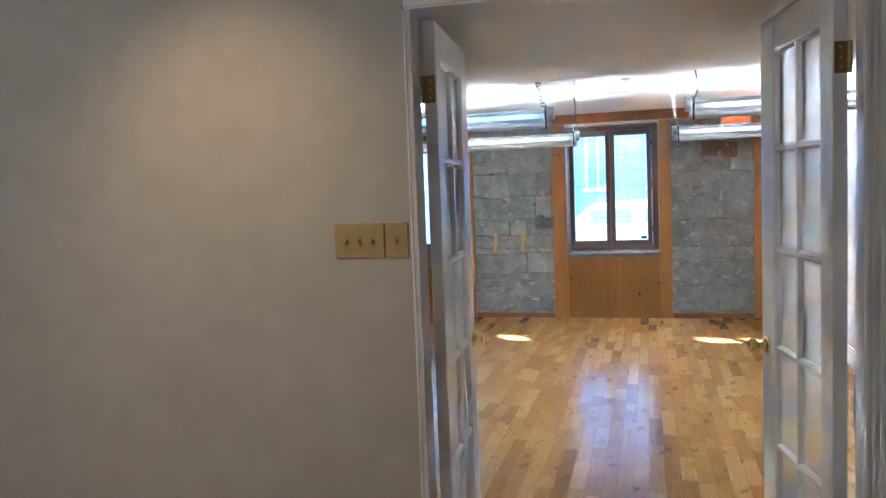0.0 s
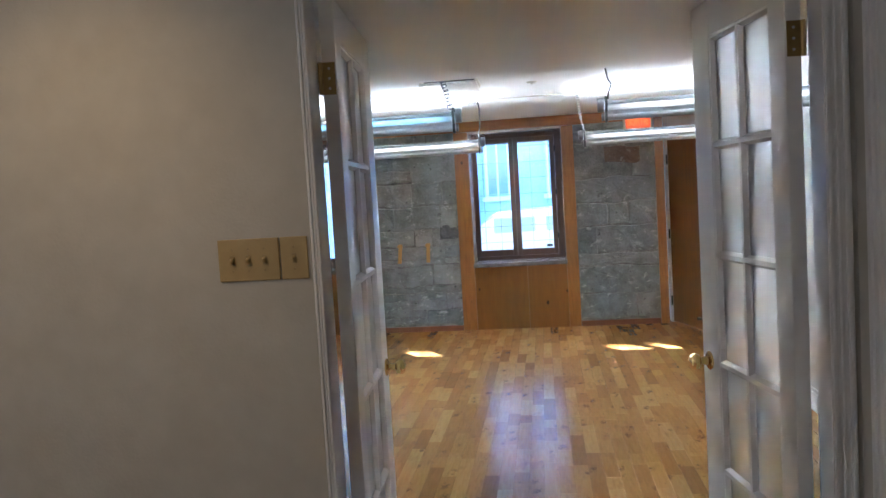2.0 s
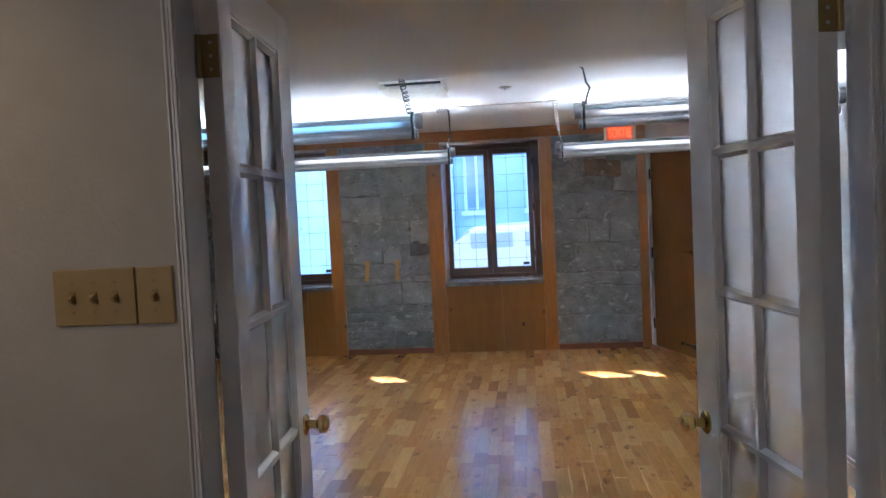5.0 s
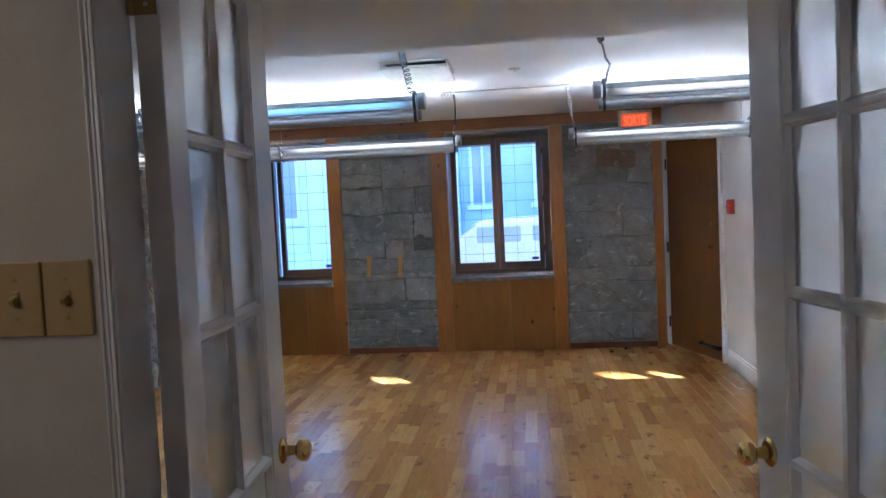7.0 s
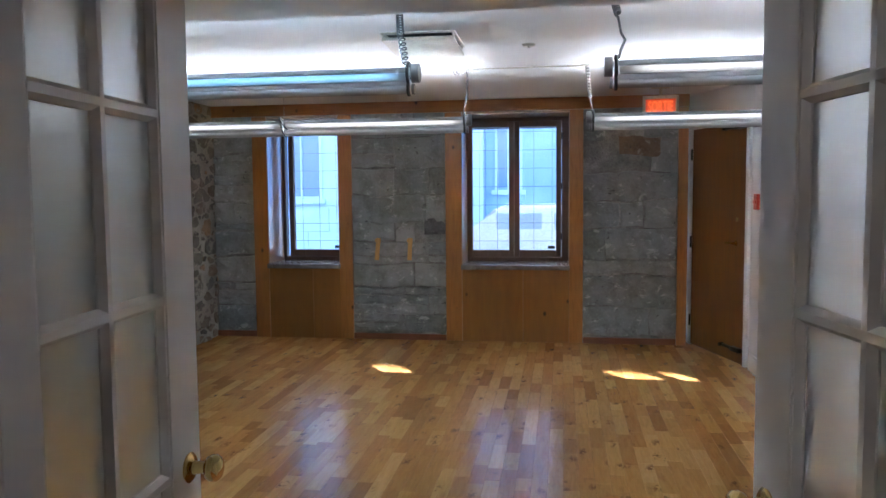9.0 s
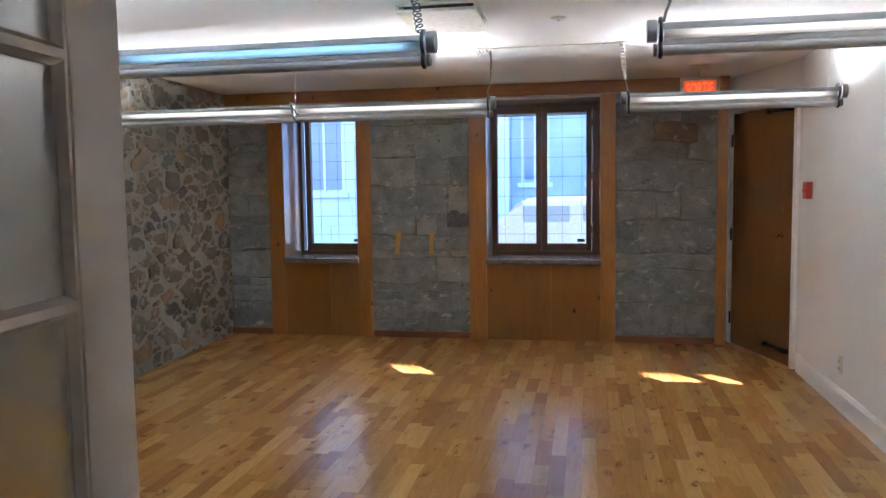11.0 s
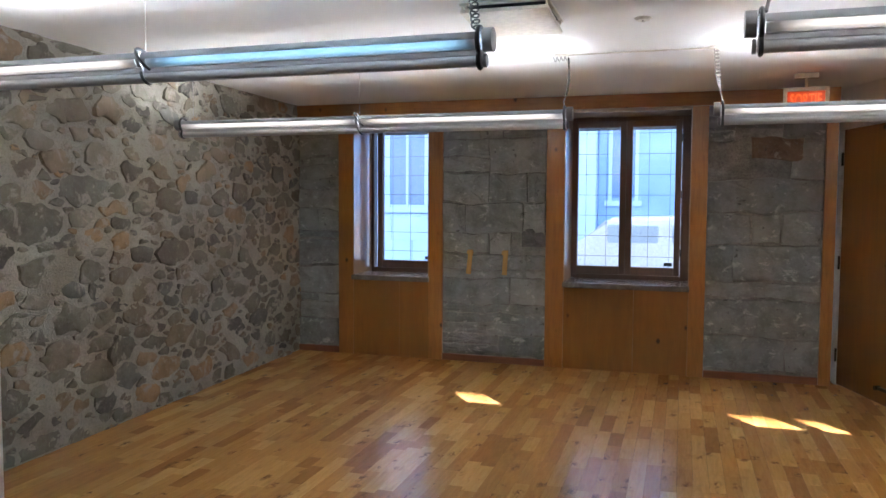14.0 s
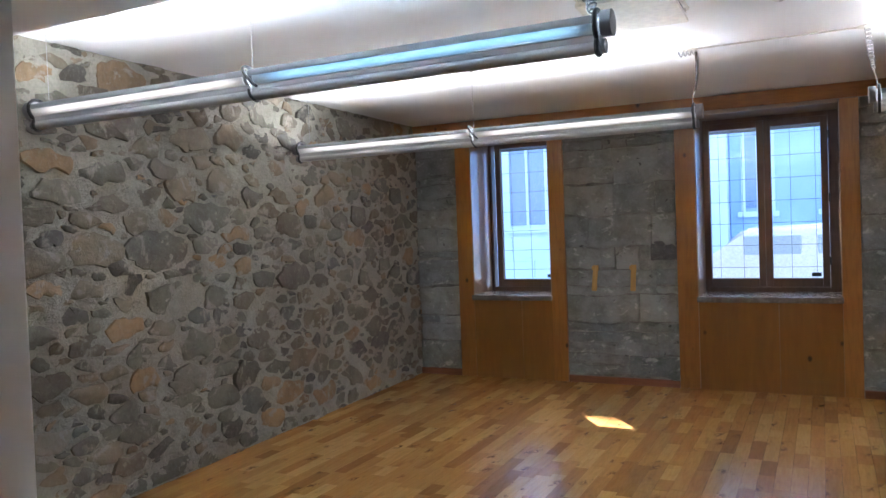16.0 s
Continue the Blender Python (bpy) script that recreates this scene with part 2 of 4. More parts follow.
M_TUBE_UP = glow("lamp_tube", (0.89, 0.96, 1.0), LAMP_TOP)
M_TUBE_UP_COOL = glow("cool_lamp_tube", (0.58, 0.82, 1.0), LAMP_TOP)
M_STRIP_WARM = highlight_glow("warm_highlight_strip", (1.0, 0.98, 0.92), SIDE_GLOW * 1.25)
M_STRIP_COOL = highlight_glow("cool_highlight_strip", (0.26, 0.62, 0.92), SIDE_GLOW * 1.5)
M_SIGN = glow("sign_red_light", (1.0, 0.14, 0.02), 0.17, (0.5, 0.1, 0.05))
M_SIGN_FACE = glow("sign_face", (1.0, 0.09, 0.02), 0.028, (0.30, 0.06, 0.03))

k = Mat("frosted_glass", 0.42, 0.0, (0.95, 0.97, 0.98))
k.color(k.ramp(k.noise(k.coords(), 4.0, 3), [(0.3, (0.93, 0.96, 0.97)), (0.7, (0.96, 0.985, 1.0))]))
k.bump(k.noise(k.coords(), 140, 2), 0.1, 0.002)
k.b.inputs["Transmission Weight"].default_value = 1.0
k.b.inputs["Roughness"].default_value = 0.58
k.b.inputs["IOR"].default_value = 1.14
M_FROST = k.m
k = Mat("window_glass", 0.0, 0.0, (0.97, 0.99, 0.99))
k.b.inputs["Transmission Weight"].default_value = 1.0
k.b.inputs["IOR"].default_value = 1.45
M_GLASS = k.m


# ---- mesh helpers ----
def bx(bm, x0, x1, y0, y1, z0, z1, bevel=0.0, m=None):
    r = bmesh.ops.create_cube(bm, size=1)
    vs = r["verts"]
    bmesh.ops.transform(bm, verts=vs, matrix=Matrix.LocRotScale(((x0 + x1) / 2, (y0 + y1) / 2, (z0 + z1) / 2), None, (abs(x1 - x0), abs(y1 - y0), abs(z1 - z0))))
    if bevel:
        es = list({e for v in vs for e in v.link_edges})
        got = bmesh.ops.bevel(bm, geom=es, offset=bevel, segments=2, affect="EDGES", profile=0.6)
        vs = list({v for f in got["faces"] for v in f.verts} | {v for v in vs if v.is_valid})
    if m is not None:
        bmesh.ops.transform(bm, verts=vs, matrix=m)
    return bm


def rod(bm, p, q, r, seg=12, r2=None):
    p, q = Vector(p), Vector(q)
    d = q - p
    m = Matrix.Translation((p + q) / 2) @ d.to_track_quat("Z", "Y").to_matrix().to_4x4()
    bmesh.ops.create_cone(bm, cap_ends=True, segments=seg, radius1=r, radius2=r if r2 is None else r2, depth=d.length, matrix=m)
    return bm


def lathe(bm, prof, origin, axis, seg=20):
    """Turns (distance along the axis, radius) pairs round the axis from origin."""
    q = Vector(axis).to_track_quat("Z", "Y").to_matrix()
    rings = []
    for h, r in prof:
        rings.append([bm.verts.new(Vector(origin) + q @ Vector((r * math.cos(a), r * math.sin(a), h))) for a in (2 * math.pi * i / seg for i in range(seg))])
    for a, b in zip(rings, rings[1:]):
        for i in range(seg):
            bm.faces.new((a[i], a[(i + 1) % seg], b[(i + 1) % seg], b[i]))
    bm.faces.new(list(reversed(rings[0])))
    bm.faces.new(rings[-1])
    return bm


def tube(bm, pts, r, seg=6):
    """A thin round cord through points."""
    rings = []
    pts = [Vector(p) for p in pts]
    for i, p in enumerate(pts):
        d = (pts[min(i + 1, len(pts) - 1)] - pts[max(i - 1, 0)]).normalized()
        u = d.orthogonal().normalized() if not rings else (last - d * last.dot(d)).normalized()
        last = u
        w = d.cross(u)
        rings.append([bm.verts.new(p + r * (u * math.cos(a) + w * math.sin(a))) for a in (2 * math.pi * j / seg for j in range(seg))])
    for a, b in zip(rings, rings[1:]):
        for j in range(seg):
            bm.faces.new((a[j], a[(j + 1) % seg], b[(j + 1) % seg], b[j]))
    bm.faces.new(list(reversed(rings[0]))); bm.faces.new(rings[-1])
    return bm


def prism(bm, outline, x0, x1):
    """Sweeps an outline of (y, z) pairs from x0 to x1."""
    a = [bm.verts.new((x0, y, z)) for y, z in outline]
    b = [bm.verts.new((x1, y, z)) for y, z in outline]
    n = len(outline)
    for i in range(n):
        bm.faces.new((a[i], a[(i + 1) % n], b[(i + 1) % n], b[i]))
    bm.faces.new(list(reversed(a))); bm.faces.new(b)
    return bm


def mesh_of(name, bm, material, smooth=False):
    bmesh.ops.recalc_face_normals(bm, faces=bm.faces)
    me = bpy.data.meshes.new(name)
    bm.to_mesh(me)
    bm.free()
    me.materials.append(material)
    if smooth:
        for p in me.polygons:
            p.use_smooth = True
        me.set_sharp_from_angle(angle=radians(38))
    return me


def part(name, bm, material, parent, label="", smooth=False, m=None):
    ob = new(name, mesh_of(name, bm, material, smooth))
    ob.parent = parent
    if m is not None:
        ob.matrix_local = m
    return tagged(ob, label)


def thing(name, label, category, m=None, group=""):
    ob = tagged(new(name), label, category, group)
    ob.empty_display_size = 0.1
    if m is not None:
        ob.matrix_world = m
    return ob


def struct(name, bm, material, label="", smooth=False):
    return tagged(new(name, mesh_of(name, bm, material, smooth)), label, "", "", "structure")


def B(*a, **kw):
    return bx(bmesh.new(), *a, **kw)


# ---- plan ----
YW = 6.47            # face of the window wall's stone
YT = 6.44            # face of its pine trim
CEIL = 2.45
SOFF_Y, SOFF_Z = 1.55, 2.192
XE = 2.555           # white wall
YS0, YS1 = -0.51, -0.395   # partition with the glazed double door
JL, JR, HEAD = 0.188, 1.508, 2.165
WIN = ((-2.10, -1.32), (-0.035, 1.045))
GZ0, GZ1 = 0.79, 2.305      # window opening, sill to head
TRIMS = ((-2.255, -2.10), (-1.32, -1.183), (-0.20, -0.035), (1.045, 1.18), (2.085, 2.178))
PANELS = ((-2.70, -2.255), (-1.183, -0.20), (1.18, 2.085))


def west_x(y):
    return -2.705 + (6.47 - y) * 0.034


# ---- structure ----
bm = bmesh.new()
bx(bm, -3.26, 2.6, -4.86, 6.98, -0.12, -0.012)
floor = struct("floor", bm, M_SUBFLOOR, "honey-coloured mixed hardwood strip floor with dark knots, varnished")
struct("ceiling", B(-3.4, 3.4, YS1, 7.42, CEIL, CEIL + 0.15), M_CEIL, "smooth white painted ceiling")
struct("soffit", B(-3.0, 3.0, YS1, SOFF_Y, SOFF_Z, CEIL - 0.004, bevel=0.004), M_CEIL, "lowered white painted soffit along the partition")
# window wall: rubble core behind the dressed face, with the openings through it
bm = bmesh.new()
xs = [-3.4, WIN[0][0], WIN[0][1], WIN[1][0], WIN[1][1], 2.178]
for a, b in ((xs[0], xs[1]), (xs[2], xs[3]), (xs[4], xs[5])):
    bx(bm, a, b, YW + 0.005, 6.975, 0, CEIL)
for a, b in ((-3.4, -2.29), (-1.26, -0.265), (1.105, 2.9)):    # the outer leaf opens wider
    bx(bm, a, b, 6.98, 7.4, 0, CEIL)
for a, b in WIN:
    bx(bm, a, b, YW + 0.005, 6.975, 0, GZ0 - 0.03)
    bx(bm, a, b, YW + 0.005, 6.975, GZ1 + 0.02, CEIL)
    bx(bm, a - (0.19 if a < -1 else 0.23), b + 0.06, 6.98, 7.4, 0, GZ0 - 0.03)
    bx(bm, a - (0.19 if a < -1 else 0.23), b + 0.06, 6.98, 7.4, GZ1 - 0.08, CEIL)
wall_n = struct("wall_north", bm, M_MORTAR_GREY, "old dressed grey limestone wall with ragged mortar joints")
struct("wall_east", B(XE, XE + 0.12, -0.4, 5.48, 0, CEIL), M_WHITE, "smooth white painted wall")
# slanted wall with the exit door: from the pine trim to the white wall
D0, D1 = Vector((2.215, 6.6, 0)), Vector((2.556, 5.48, 0))
ddir = (D1 - D0).normalized()
DLEN = (D1 - D0).length
MDOOR = Matrix.Translation(D0) @ Matrix.Rotation(math.atan2(ddir.y, ddir.x), 4, "Z")   # local x along the wall, local +y behind it
bm = bmesh.new()
bx(bm, -0.06, 0.06, 0.02, 0.14, 0, CEIL, m=MDOOR)
bx(bm, 1.075, DLEN + 0.0, 0.02, 0.14, 0, CEIL, m=MDOOR)
bx(bm, 0.06, 1.075, 0.02, 0.14, 2.125, CEIL, m=MDOOR)
struct("wall_northeast", bm, M_WHITE, "slanted white painted wall round the exit door")
# partition
bm = bmesh.new()
bx(bm, -3.4, JL - 0.02, YS0, YS1, 0, CEIL + 0.1)
bx(bm, JR + 0.02, 3.4, YS0, YS1, 0, CEIL + 0.1)
bx(bm, JL - 0.02, JR + 0.02, YS0, YS1, HEAD + 0.02, CEIL + 0.1)
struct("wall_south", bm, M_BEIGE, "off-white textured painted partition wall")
# corridor
struct("ceiling_corridor", B(-3.4, 3.4, -5.0, YS0 - 0.002, 2.50, 2.62), M_CEIL, "white painted corridor ceiling")
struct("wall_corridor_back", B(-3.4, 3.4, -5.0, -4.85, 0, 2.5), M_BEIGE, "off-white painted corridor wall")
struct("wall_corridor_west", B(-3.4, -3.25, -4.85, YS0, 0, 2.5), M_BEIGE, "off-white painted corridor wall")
bm = bmesh.new()
bx(bm, 1.575, 1.70, -0.655, YS0 - 0.002, 0, 2.5)
bx(bm, 1.575, 1.70, -4.85, -1.50, 0, 2.5)
bx(bm, 1.575, 1.70, -1.50, -0.655, 2.06, 2.5)
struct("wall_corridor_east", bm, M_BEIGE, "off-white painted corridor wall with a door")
# west wall: mortar bed, slightly out of square
bm = bmesh.new()
v = [bm.verts.new(p) for p in ((west_x(7.42), 7.42, 0), (west_x(-0.4), -0.4, 0), (-3.2, -0.4, 0), (-3.2, 7.42, 0))]
w = [bm.verts.new(p.co + Vector((0, 0, CEIL))) for p in v]
bm.faces.new(v); bm.faces.new(w)
for i in range(4):
    bm.faces.new((v[i], v[(i + 1) % 4], w[(i + 1) % 4], w[i]))
wall_w = struct("wall_west", bm, M_MORTAR, "rubble fieldstone wall of rounded brown and grey stones in pale mortar")

# pine trim of the window wall: posts, beam, aprons, reveals
for a, b in TRIMS:
    struct("trim", B(a, b - 0.001, YT, YW + 0.06, 0.0, 2.328, bevel=0.004), M_PINE, "varnished orange pine post")
struct("trim", B(-2.70, 2.178, YT - 0.022, YW + 0.06, 2.33, CEIL - 0.003, bevel=0.004), M_PINE_FLAT, "varnished pine beam under the ceiling")
for a, b in PANELS:
    struct("baseboard", B(a + 0.002, b - 0.002, YT + 0.004, YW + 0.05, 0.0, 0.062, bevel=0.006), M_BASE, "red-brown wooden baseboard")
for (a, b), seams in zip(WIN, ((-1.62,), (0.585,))):
    cuts = (a,) + seams + (b,)
    for p, q in zip(cuts, cuts[1:]):
        struct("trim", B(p + 0.0008, q - 0.0008, YT + 0.012, YW + 0.04, 0.0, 0.738, bevel=0.0025), M_PINE_PANEL, "varnished knotty pine apron board")
    for x0, x1 in ((a, a + 0.008), (b - 0.008, b)):
        struct("trim", B(x0, x1, YT + 0.003, 6.89, 0.79, 2.305), M_REVEAL, "varnished pine window reveal")
    struct("trim", B(a + 0.009, b - 0.009, YT + 0.005, 6.89, 2.302, 2.328), M_REVEAL, "varnished pine window head")


# ---- windows ----
def window(name, a, b, leaves, label):
    ob = tagged(new(name), label, "", "", "structure")
    y0, y1 = 6.895, 6.955
    fw, fr = 0.03, b - leaves[-1][1] - 0.002
    for x0, x1, z0, z1 in ((a, a + fw, 0.78, 2.302), (b - fr, b, 0.78, 2.302), (a + fw, b - fr, 0.78, 0.828), (a + fw, b - fr, 2.264, 2.302)):
        part("window_frame", B(x0, x1, y0, y1 + 0.03, z0, z1, bevel=0.003), M_SASH, ob, "dark stained wooden frame")
    for x0, x1 in leaves:
        sash = part("sash", B(x0, x0 + 0.055, y0 - 0.012, y1 - 0.012, 0.83, 2.262, bevel=0.004), M_SASH, ob)
        part("stile", B(x1 - 0.055, x1, y0 - 0.012, y1 - 0.012, 0.83, 2.262, bevel=0.004), M_SASH, sash)
        part("rail", B(x0 + 0.055, x1 - 0.055, y0 - 0.012, y1 - 0.012, 0.83, 0.905, bevel=0.004), M_SASH, sash)
        part("rail", B(x0 + 0.055, x1 - 0.055, y0 - 0.012, y1 - 0.012, 2.205, 2.262, bevel=0.004), M_SASH, sash)
        g = part("pane", B(x0 + 0.05, x1 - 0.05, y0 + 0.012, y0 + 0.017, 0.90, 2.21), M_GLASS, sash)
        g.visible_shadow = False
    lx = leaves[-1][1] - 0.055
    part("sticker", B(lx - 0.085, lx - 0.012, y0 + 0.007, y0 + 0.0105, 0.918, 0.951), M_BLACK, ob, "small dark glazing label")
    for z in (1.05, 1.58, 2.1):
        rod_b = rod(bmesh.new(), (b - fr + 0.003, y0 - 0.016, z - 0.035), (b - fr + 0.003, y0 - 0.016, z + 0.035), 0.008, 10)
        part("hinge", rod_b, M_BLACKM, ob)
    sill = bx(bmesh.new(), a - 0.012, b + 0.012, 6.405, 6.89, 0.740, 0.788, bevel=0.006)
    part("window_sill", sill, M_SILL, ob, "pale grey stone sill with a worn glossy top")
    return ob


window("window_1", WIN[0][0] + 0.006, WIN[0][1] - 0.006, ((-2.022, -1.372),), "narrow dark-framed casement window in a deep pine reveal")
window("window_2", WIN[1][0] + 0.006, WIN[1][1] - 0.006, ((-0.029, 0.470), (0.472, 0.965)), "dark-framed double casement window in a deep pine reveal")

# outside: thin square-mesh grille fixed to the outer reveals
for a, b, off in ((WIN[0][0], WIN[0][1], 0.02), (WIN[1][0], WIN[1][1], 0.0)):
    grille = thing("window_grille", "thin dark square-mesh wire grille outside the window", "grille", group="window grilles")
    x = a + 0.10 + off
    while x < b - 0.03:
        part("bar", rod(bmesh.new(), (x, 7.22, 0.80), (x, 7.22, 2.36), 0.002, 6), M_WIRE, grille)
        x += 0.2
    z = 0.98
    while z < 2.33:
        part("bar", rod(bmesh.new(), (a, 7.226, z), (b, 7.226, z), 0.002, 6), M_WIRE, grille)
        z += 0.2


# ---- glazed double door ----


def casing(x0, x1, z0, z1, name="trim"):
    """Moulded casing board on the corridor side: flat, bead and back band."""
    bm = bmesh.new()
    bx(bm, x0, x1, YS0 - 0.012, YS0, z0, z1, bevel=0.002)
    w, h = x1 - x0, z1 - z0
    if h > w:
        bx(bm, x0 + w * 0.05, x0 + w * 0.28, YS0 - 0.017, YS0 - 0.008, z0, z1, bevel=0.004)
        bx(bm, x0 + w * 0.42, x0 + w * 0.58, YS0 - 0.0145, YS0 - 0.008, z0, z1, bevel=0.003)
        bx(bm, x0 + w * 0.72, x0 + w * 0.95, YS0 - 0.0155, YS0 - 0.008, z0, z1, bevel=0.004)
    else:
        bx(bm, x0, x1, YS0 - 0.022, YS0 - 0.010, z0 + h * 0.7, z1 - h * 0.05, bevel=0.004)
        bx(bm, x0, x1, YS0 - 0.019, YS0 - 0.010, z0 + h * 0.1, z0 + h * 0.3, bevel=0.004)
    return struct(name, bm, M_TRIM, "white painted moulded door casing", True)


casing(0.176, 0.200, 0, HEAD)
casing(1.500, 1.560, 0, HEAD)
casing(0.176, 1.560, HEAD, HEAD + 0.04)
bm = bx(bmesh.new(), JL - 0.019, JL, YS0, YS1, 0, HEAD)
struct("trim", bm, M_TRIM, "white painted door jamb")
bm = bx(bmesh.new(), JR, JR + 0.019, YS0, YS1, 0, HEAD)
struct("trim", bm, M_TRIM, "white painted door jamb")
struct("trim", B(JL, JR, YS0, YS1, HEAD, HEAD + 0.019), M_TRIM, "white painted door head jamb")

DW, DT, DZ0, DZ1 = 0.637, 0.042, 0.012, 2.150
ROWS = (0.255, 0.615, 0.974, 1.333, 1.691, 2.035)


def knob_parts(parent, u, z, side, face):
    """Round knob on a rose. side: +1 or -1, the way it points along local y from the face."""
    prof = [(0.0, 0.030), (0.004, 0.032), (0.009, 0.026), (0.012, 0.015), (0.030, 0.012), (0.036, 0.014), (0.041, 0.023),
            (0.050, 0.0275), (0.060, 0.0275), (0.068, 0.022), (0.072, 0.012), (0.0735, 0.004)]
    bm = lathe(bmesh.new(), prof, (u, face, z), (0, side, 0), 24)
    k = part("door_knob", bm, M_BRASS, parent, "polished brass knob", True)
    part("latch_bolt", B(u - 0.002, u + 0.004, face - side * 0.028, face - side * 0.016, z - 0.025, z + 0.025), M_BRASS_DULL, k)


def glazed_door(name, sgn, label):
    """A ten-light door leaf hung at local x = 0 and reaching along sgn * x; its corridor face lies at local y = -DT."""
    ob = tagged(new(name), label, "", "", "structure")

    def slab(n, u0, u1, z0, z1, d0=0.0, d1=0.0, bev=0.003):
        p, q = sorted((sgn * u0, sgn * u1))
        return part(n, B(p, q, -DT + d0, -d1, z0, z1, bevel=bev), M_TRIM, ob)

    hs, ls, mw = 0.092, 0.135, 0.032
    slab("stile", 0.003, hs, DZ0, DZ1)
    slab("stile", DW - ls, DW, DZ0, DZ1)
    slab("rail", hs - 0.001, DW - ls + 0.001, ROWS[5], DZ1, 0.0006, 0.0006)
    slab("rail", hs - 0.001, DW - ls + 0.001, DZ0, ROWS[0], 0.0006, 0.0006)
    mid = (hs + DW - ls) / 2

    def bead(n, horizontal, c, e0, e1):
        """Muntin with sloping sides towards the glass."""
        prof = [(-mw / 2, -0.006), (-mw * 0.22, -DT / 2 + 0.003), (mw * 0.22, -DT / 2 + 0.003), (mw / 2, -0.006),
                (mw / 2, 0.006), (mw * 0.22, DT / 2 - 0.003), (-mw * 0.22, DT / 2 - 0.003), (-mw / 2, 0.006)]
        bm = bmesh.new()
        ends = []
        for e in (e0, e1):
            if horizontal:
                ends.append([bm.verts.new((sgn * e, d - DT / 2, c + s)) for s, d in prof])
            else:
                ends.append([bm.verts.new((sgn * (c + s), d - DT / 2, e)) for s, d in prof])
        for i in range(8):
            bm.faces.new((ends[0][i], ends[0][(i + 1) % 8], ends[1][(i + 1) % 8], ends[1][i]))
        bm.faces.new(ends[0]); bm.faces.new(ends[1])
        part(n, bm, M_TRIM, ob)

    bead("muntin", False, mid, ROWS[0], ROWS[5])
    for z in ROWS[1:5]:
        bead("muntin", True, z, hs, DW - ls)
    # beads round the glass along stiles and rails
    for u in (hs, DW - ls):
        bead("glazing_bead", False, u, ROWS[0], ROWS[5])
    for z in (ROWS[0], ROWS[5]):
        bead("glazing_bead", True, z, hs, DW - ls)
    for z0, z1 in zip(ROWS, ROWS[1:]):
        for u0, u1 in ((hs, mid), (mid, DW - ls)):
            p, q = sorted((sgn * (u0 + 0.002), sgn * (u1 - 0.002)))
            part("pane", B(p, q, -DT / 2 - 0.002, -DT / 2 + 0.002, z0 + 0.002, z1 - 0.002), M_FROST, ob, "frosted glass pane")
    knob_parts(ob, sgn * (DW - 0.06), 0.972, -1, -DT)
    knob_parts(ob, sgn * (DW - 0.06), 0.972, 1, 0.0)
    for z in (0.22, 1.925):
        bm = rod(bmesh.new(), (0, 0.004, z - 0.045), (0, 0.004, z + 0.045), 0.007, 12)
        p, q = sorted((0.0, sgn * 0.0045))
        bx(bm, p, q, -DT + 0.004, 0.0, z - 0.045, z + 0.045)
        h = part("hinge", bm, M_BRASS_DULL, ob, "dull brass butt hinge", True)
        for dz in (-0.028, 0.0, 0.028):
            part("screw", rod(bmesh.new(), (-sgn * 0.001, -DT * 0.5, z + dz), (sgn * 0.004, -DT * 0.5, z + dz), 0.004, 8), M_STEEL, h)
    return ob


left = glazed_door("door_1", 1, "white ten-light glazed door with frosted panes, standing open into the room")
left.matrix_world = pose(0.205, YS1 - 0.018, 0, 0, 0, 94)
right = glazed_door("door_2", -1, "white ten-light glazed door with frosted panes, standing open into the room")
right.matrix_world = pose(1.478, YS1 - 0.045, 0, 0, 0, -80)

# corridor side door, closed, with a dark knob
sd = tagged(new("door_4"), "white painted panelled door with a dark round knob, closed", "", "", "structure")
part("leaf", B(1.598, 1.638, -1.498, -0.657, 0.004, 2.058, bevel=0.002), M_TRIM, sd)
for z0, z1 in ((0.22, 0.95), (1.12, 1.88)):
    part("panel", B(1.593, 1.60, -1.33, -0.82, z0, z1, bevel=0.004), M_TRIM, sd)
bm = lathe(bmesh.new(), [(0, 0.033), (0.006, 0.034), (0.010, 0.020), (0.030, 0.014)], (1.598, -0.80, 0.917), (-1, 0, 0), 20)
kk = part("rose", bm, M_STEEL, sd, "pale metal rose", True)
part("door_knob", lathe(bmesh.new(), [(0, 0.014), (0.008, 0.026), (0.022, 0.030), (0.036, 0.026), (0.044, 0.012)], (1.570, -0.80, 0.917), (-1, 0, 0), 20), M_BLACKM, sd, "dark bronze round knob", True)
for y0, y1 in ((-0.705, -0.625), (-1.525, -1.445)):
    bm = B(1.553, 1.575, y0, y1, 0, 2.06, bevel=0.003)
    bx(bm, 1.546, 1.556, y0 + 0.012, y0 + 0.03, 0, 2.06, bevel=0.003)
    bx(bm, 1.546, 1.556, y1 - 0.03, y1 - 0.012, 0, 2.06, bevel=0.003)
    struct("trim", bm, M_TRIM, "white painted moulded casing", True)
struct("trim", B(1.553, 1.575, -1.525, -0.625, 2.06, 2.14, bevel=0.003), M_TRIM, "white painted casing head")


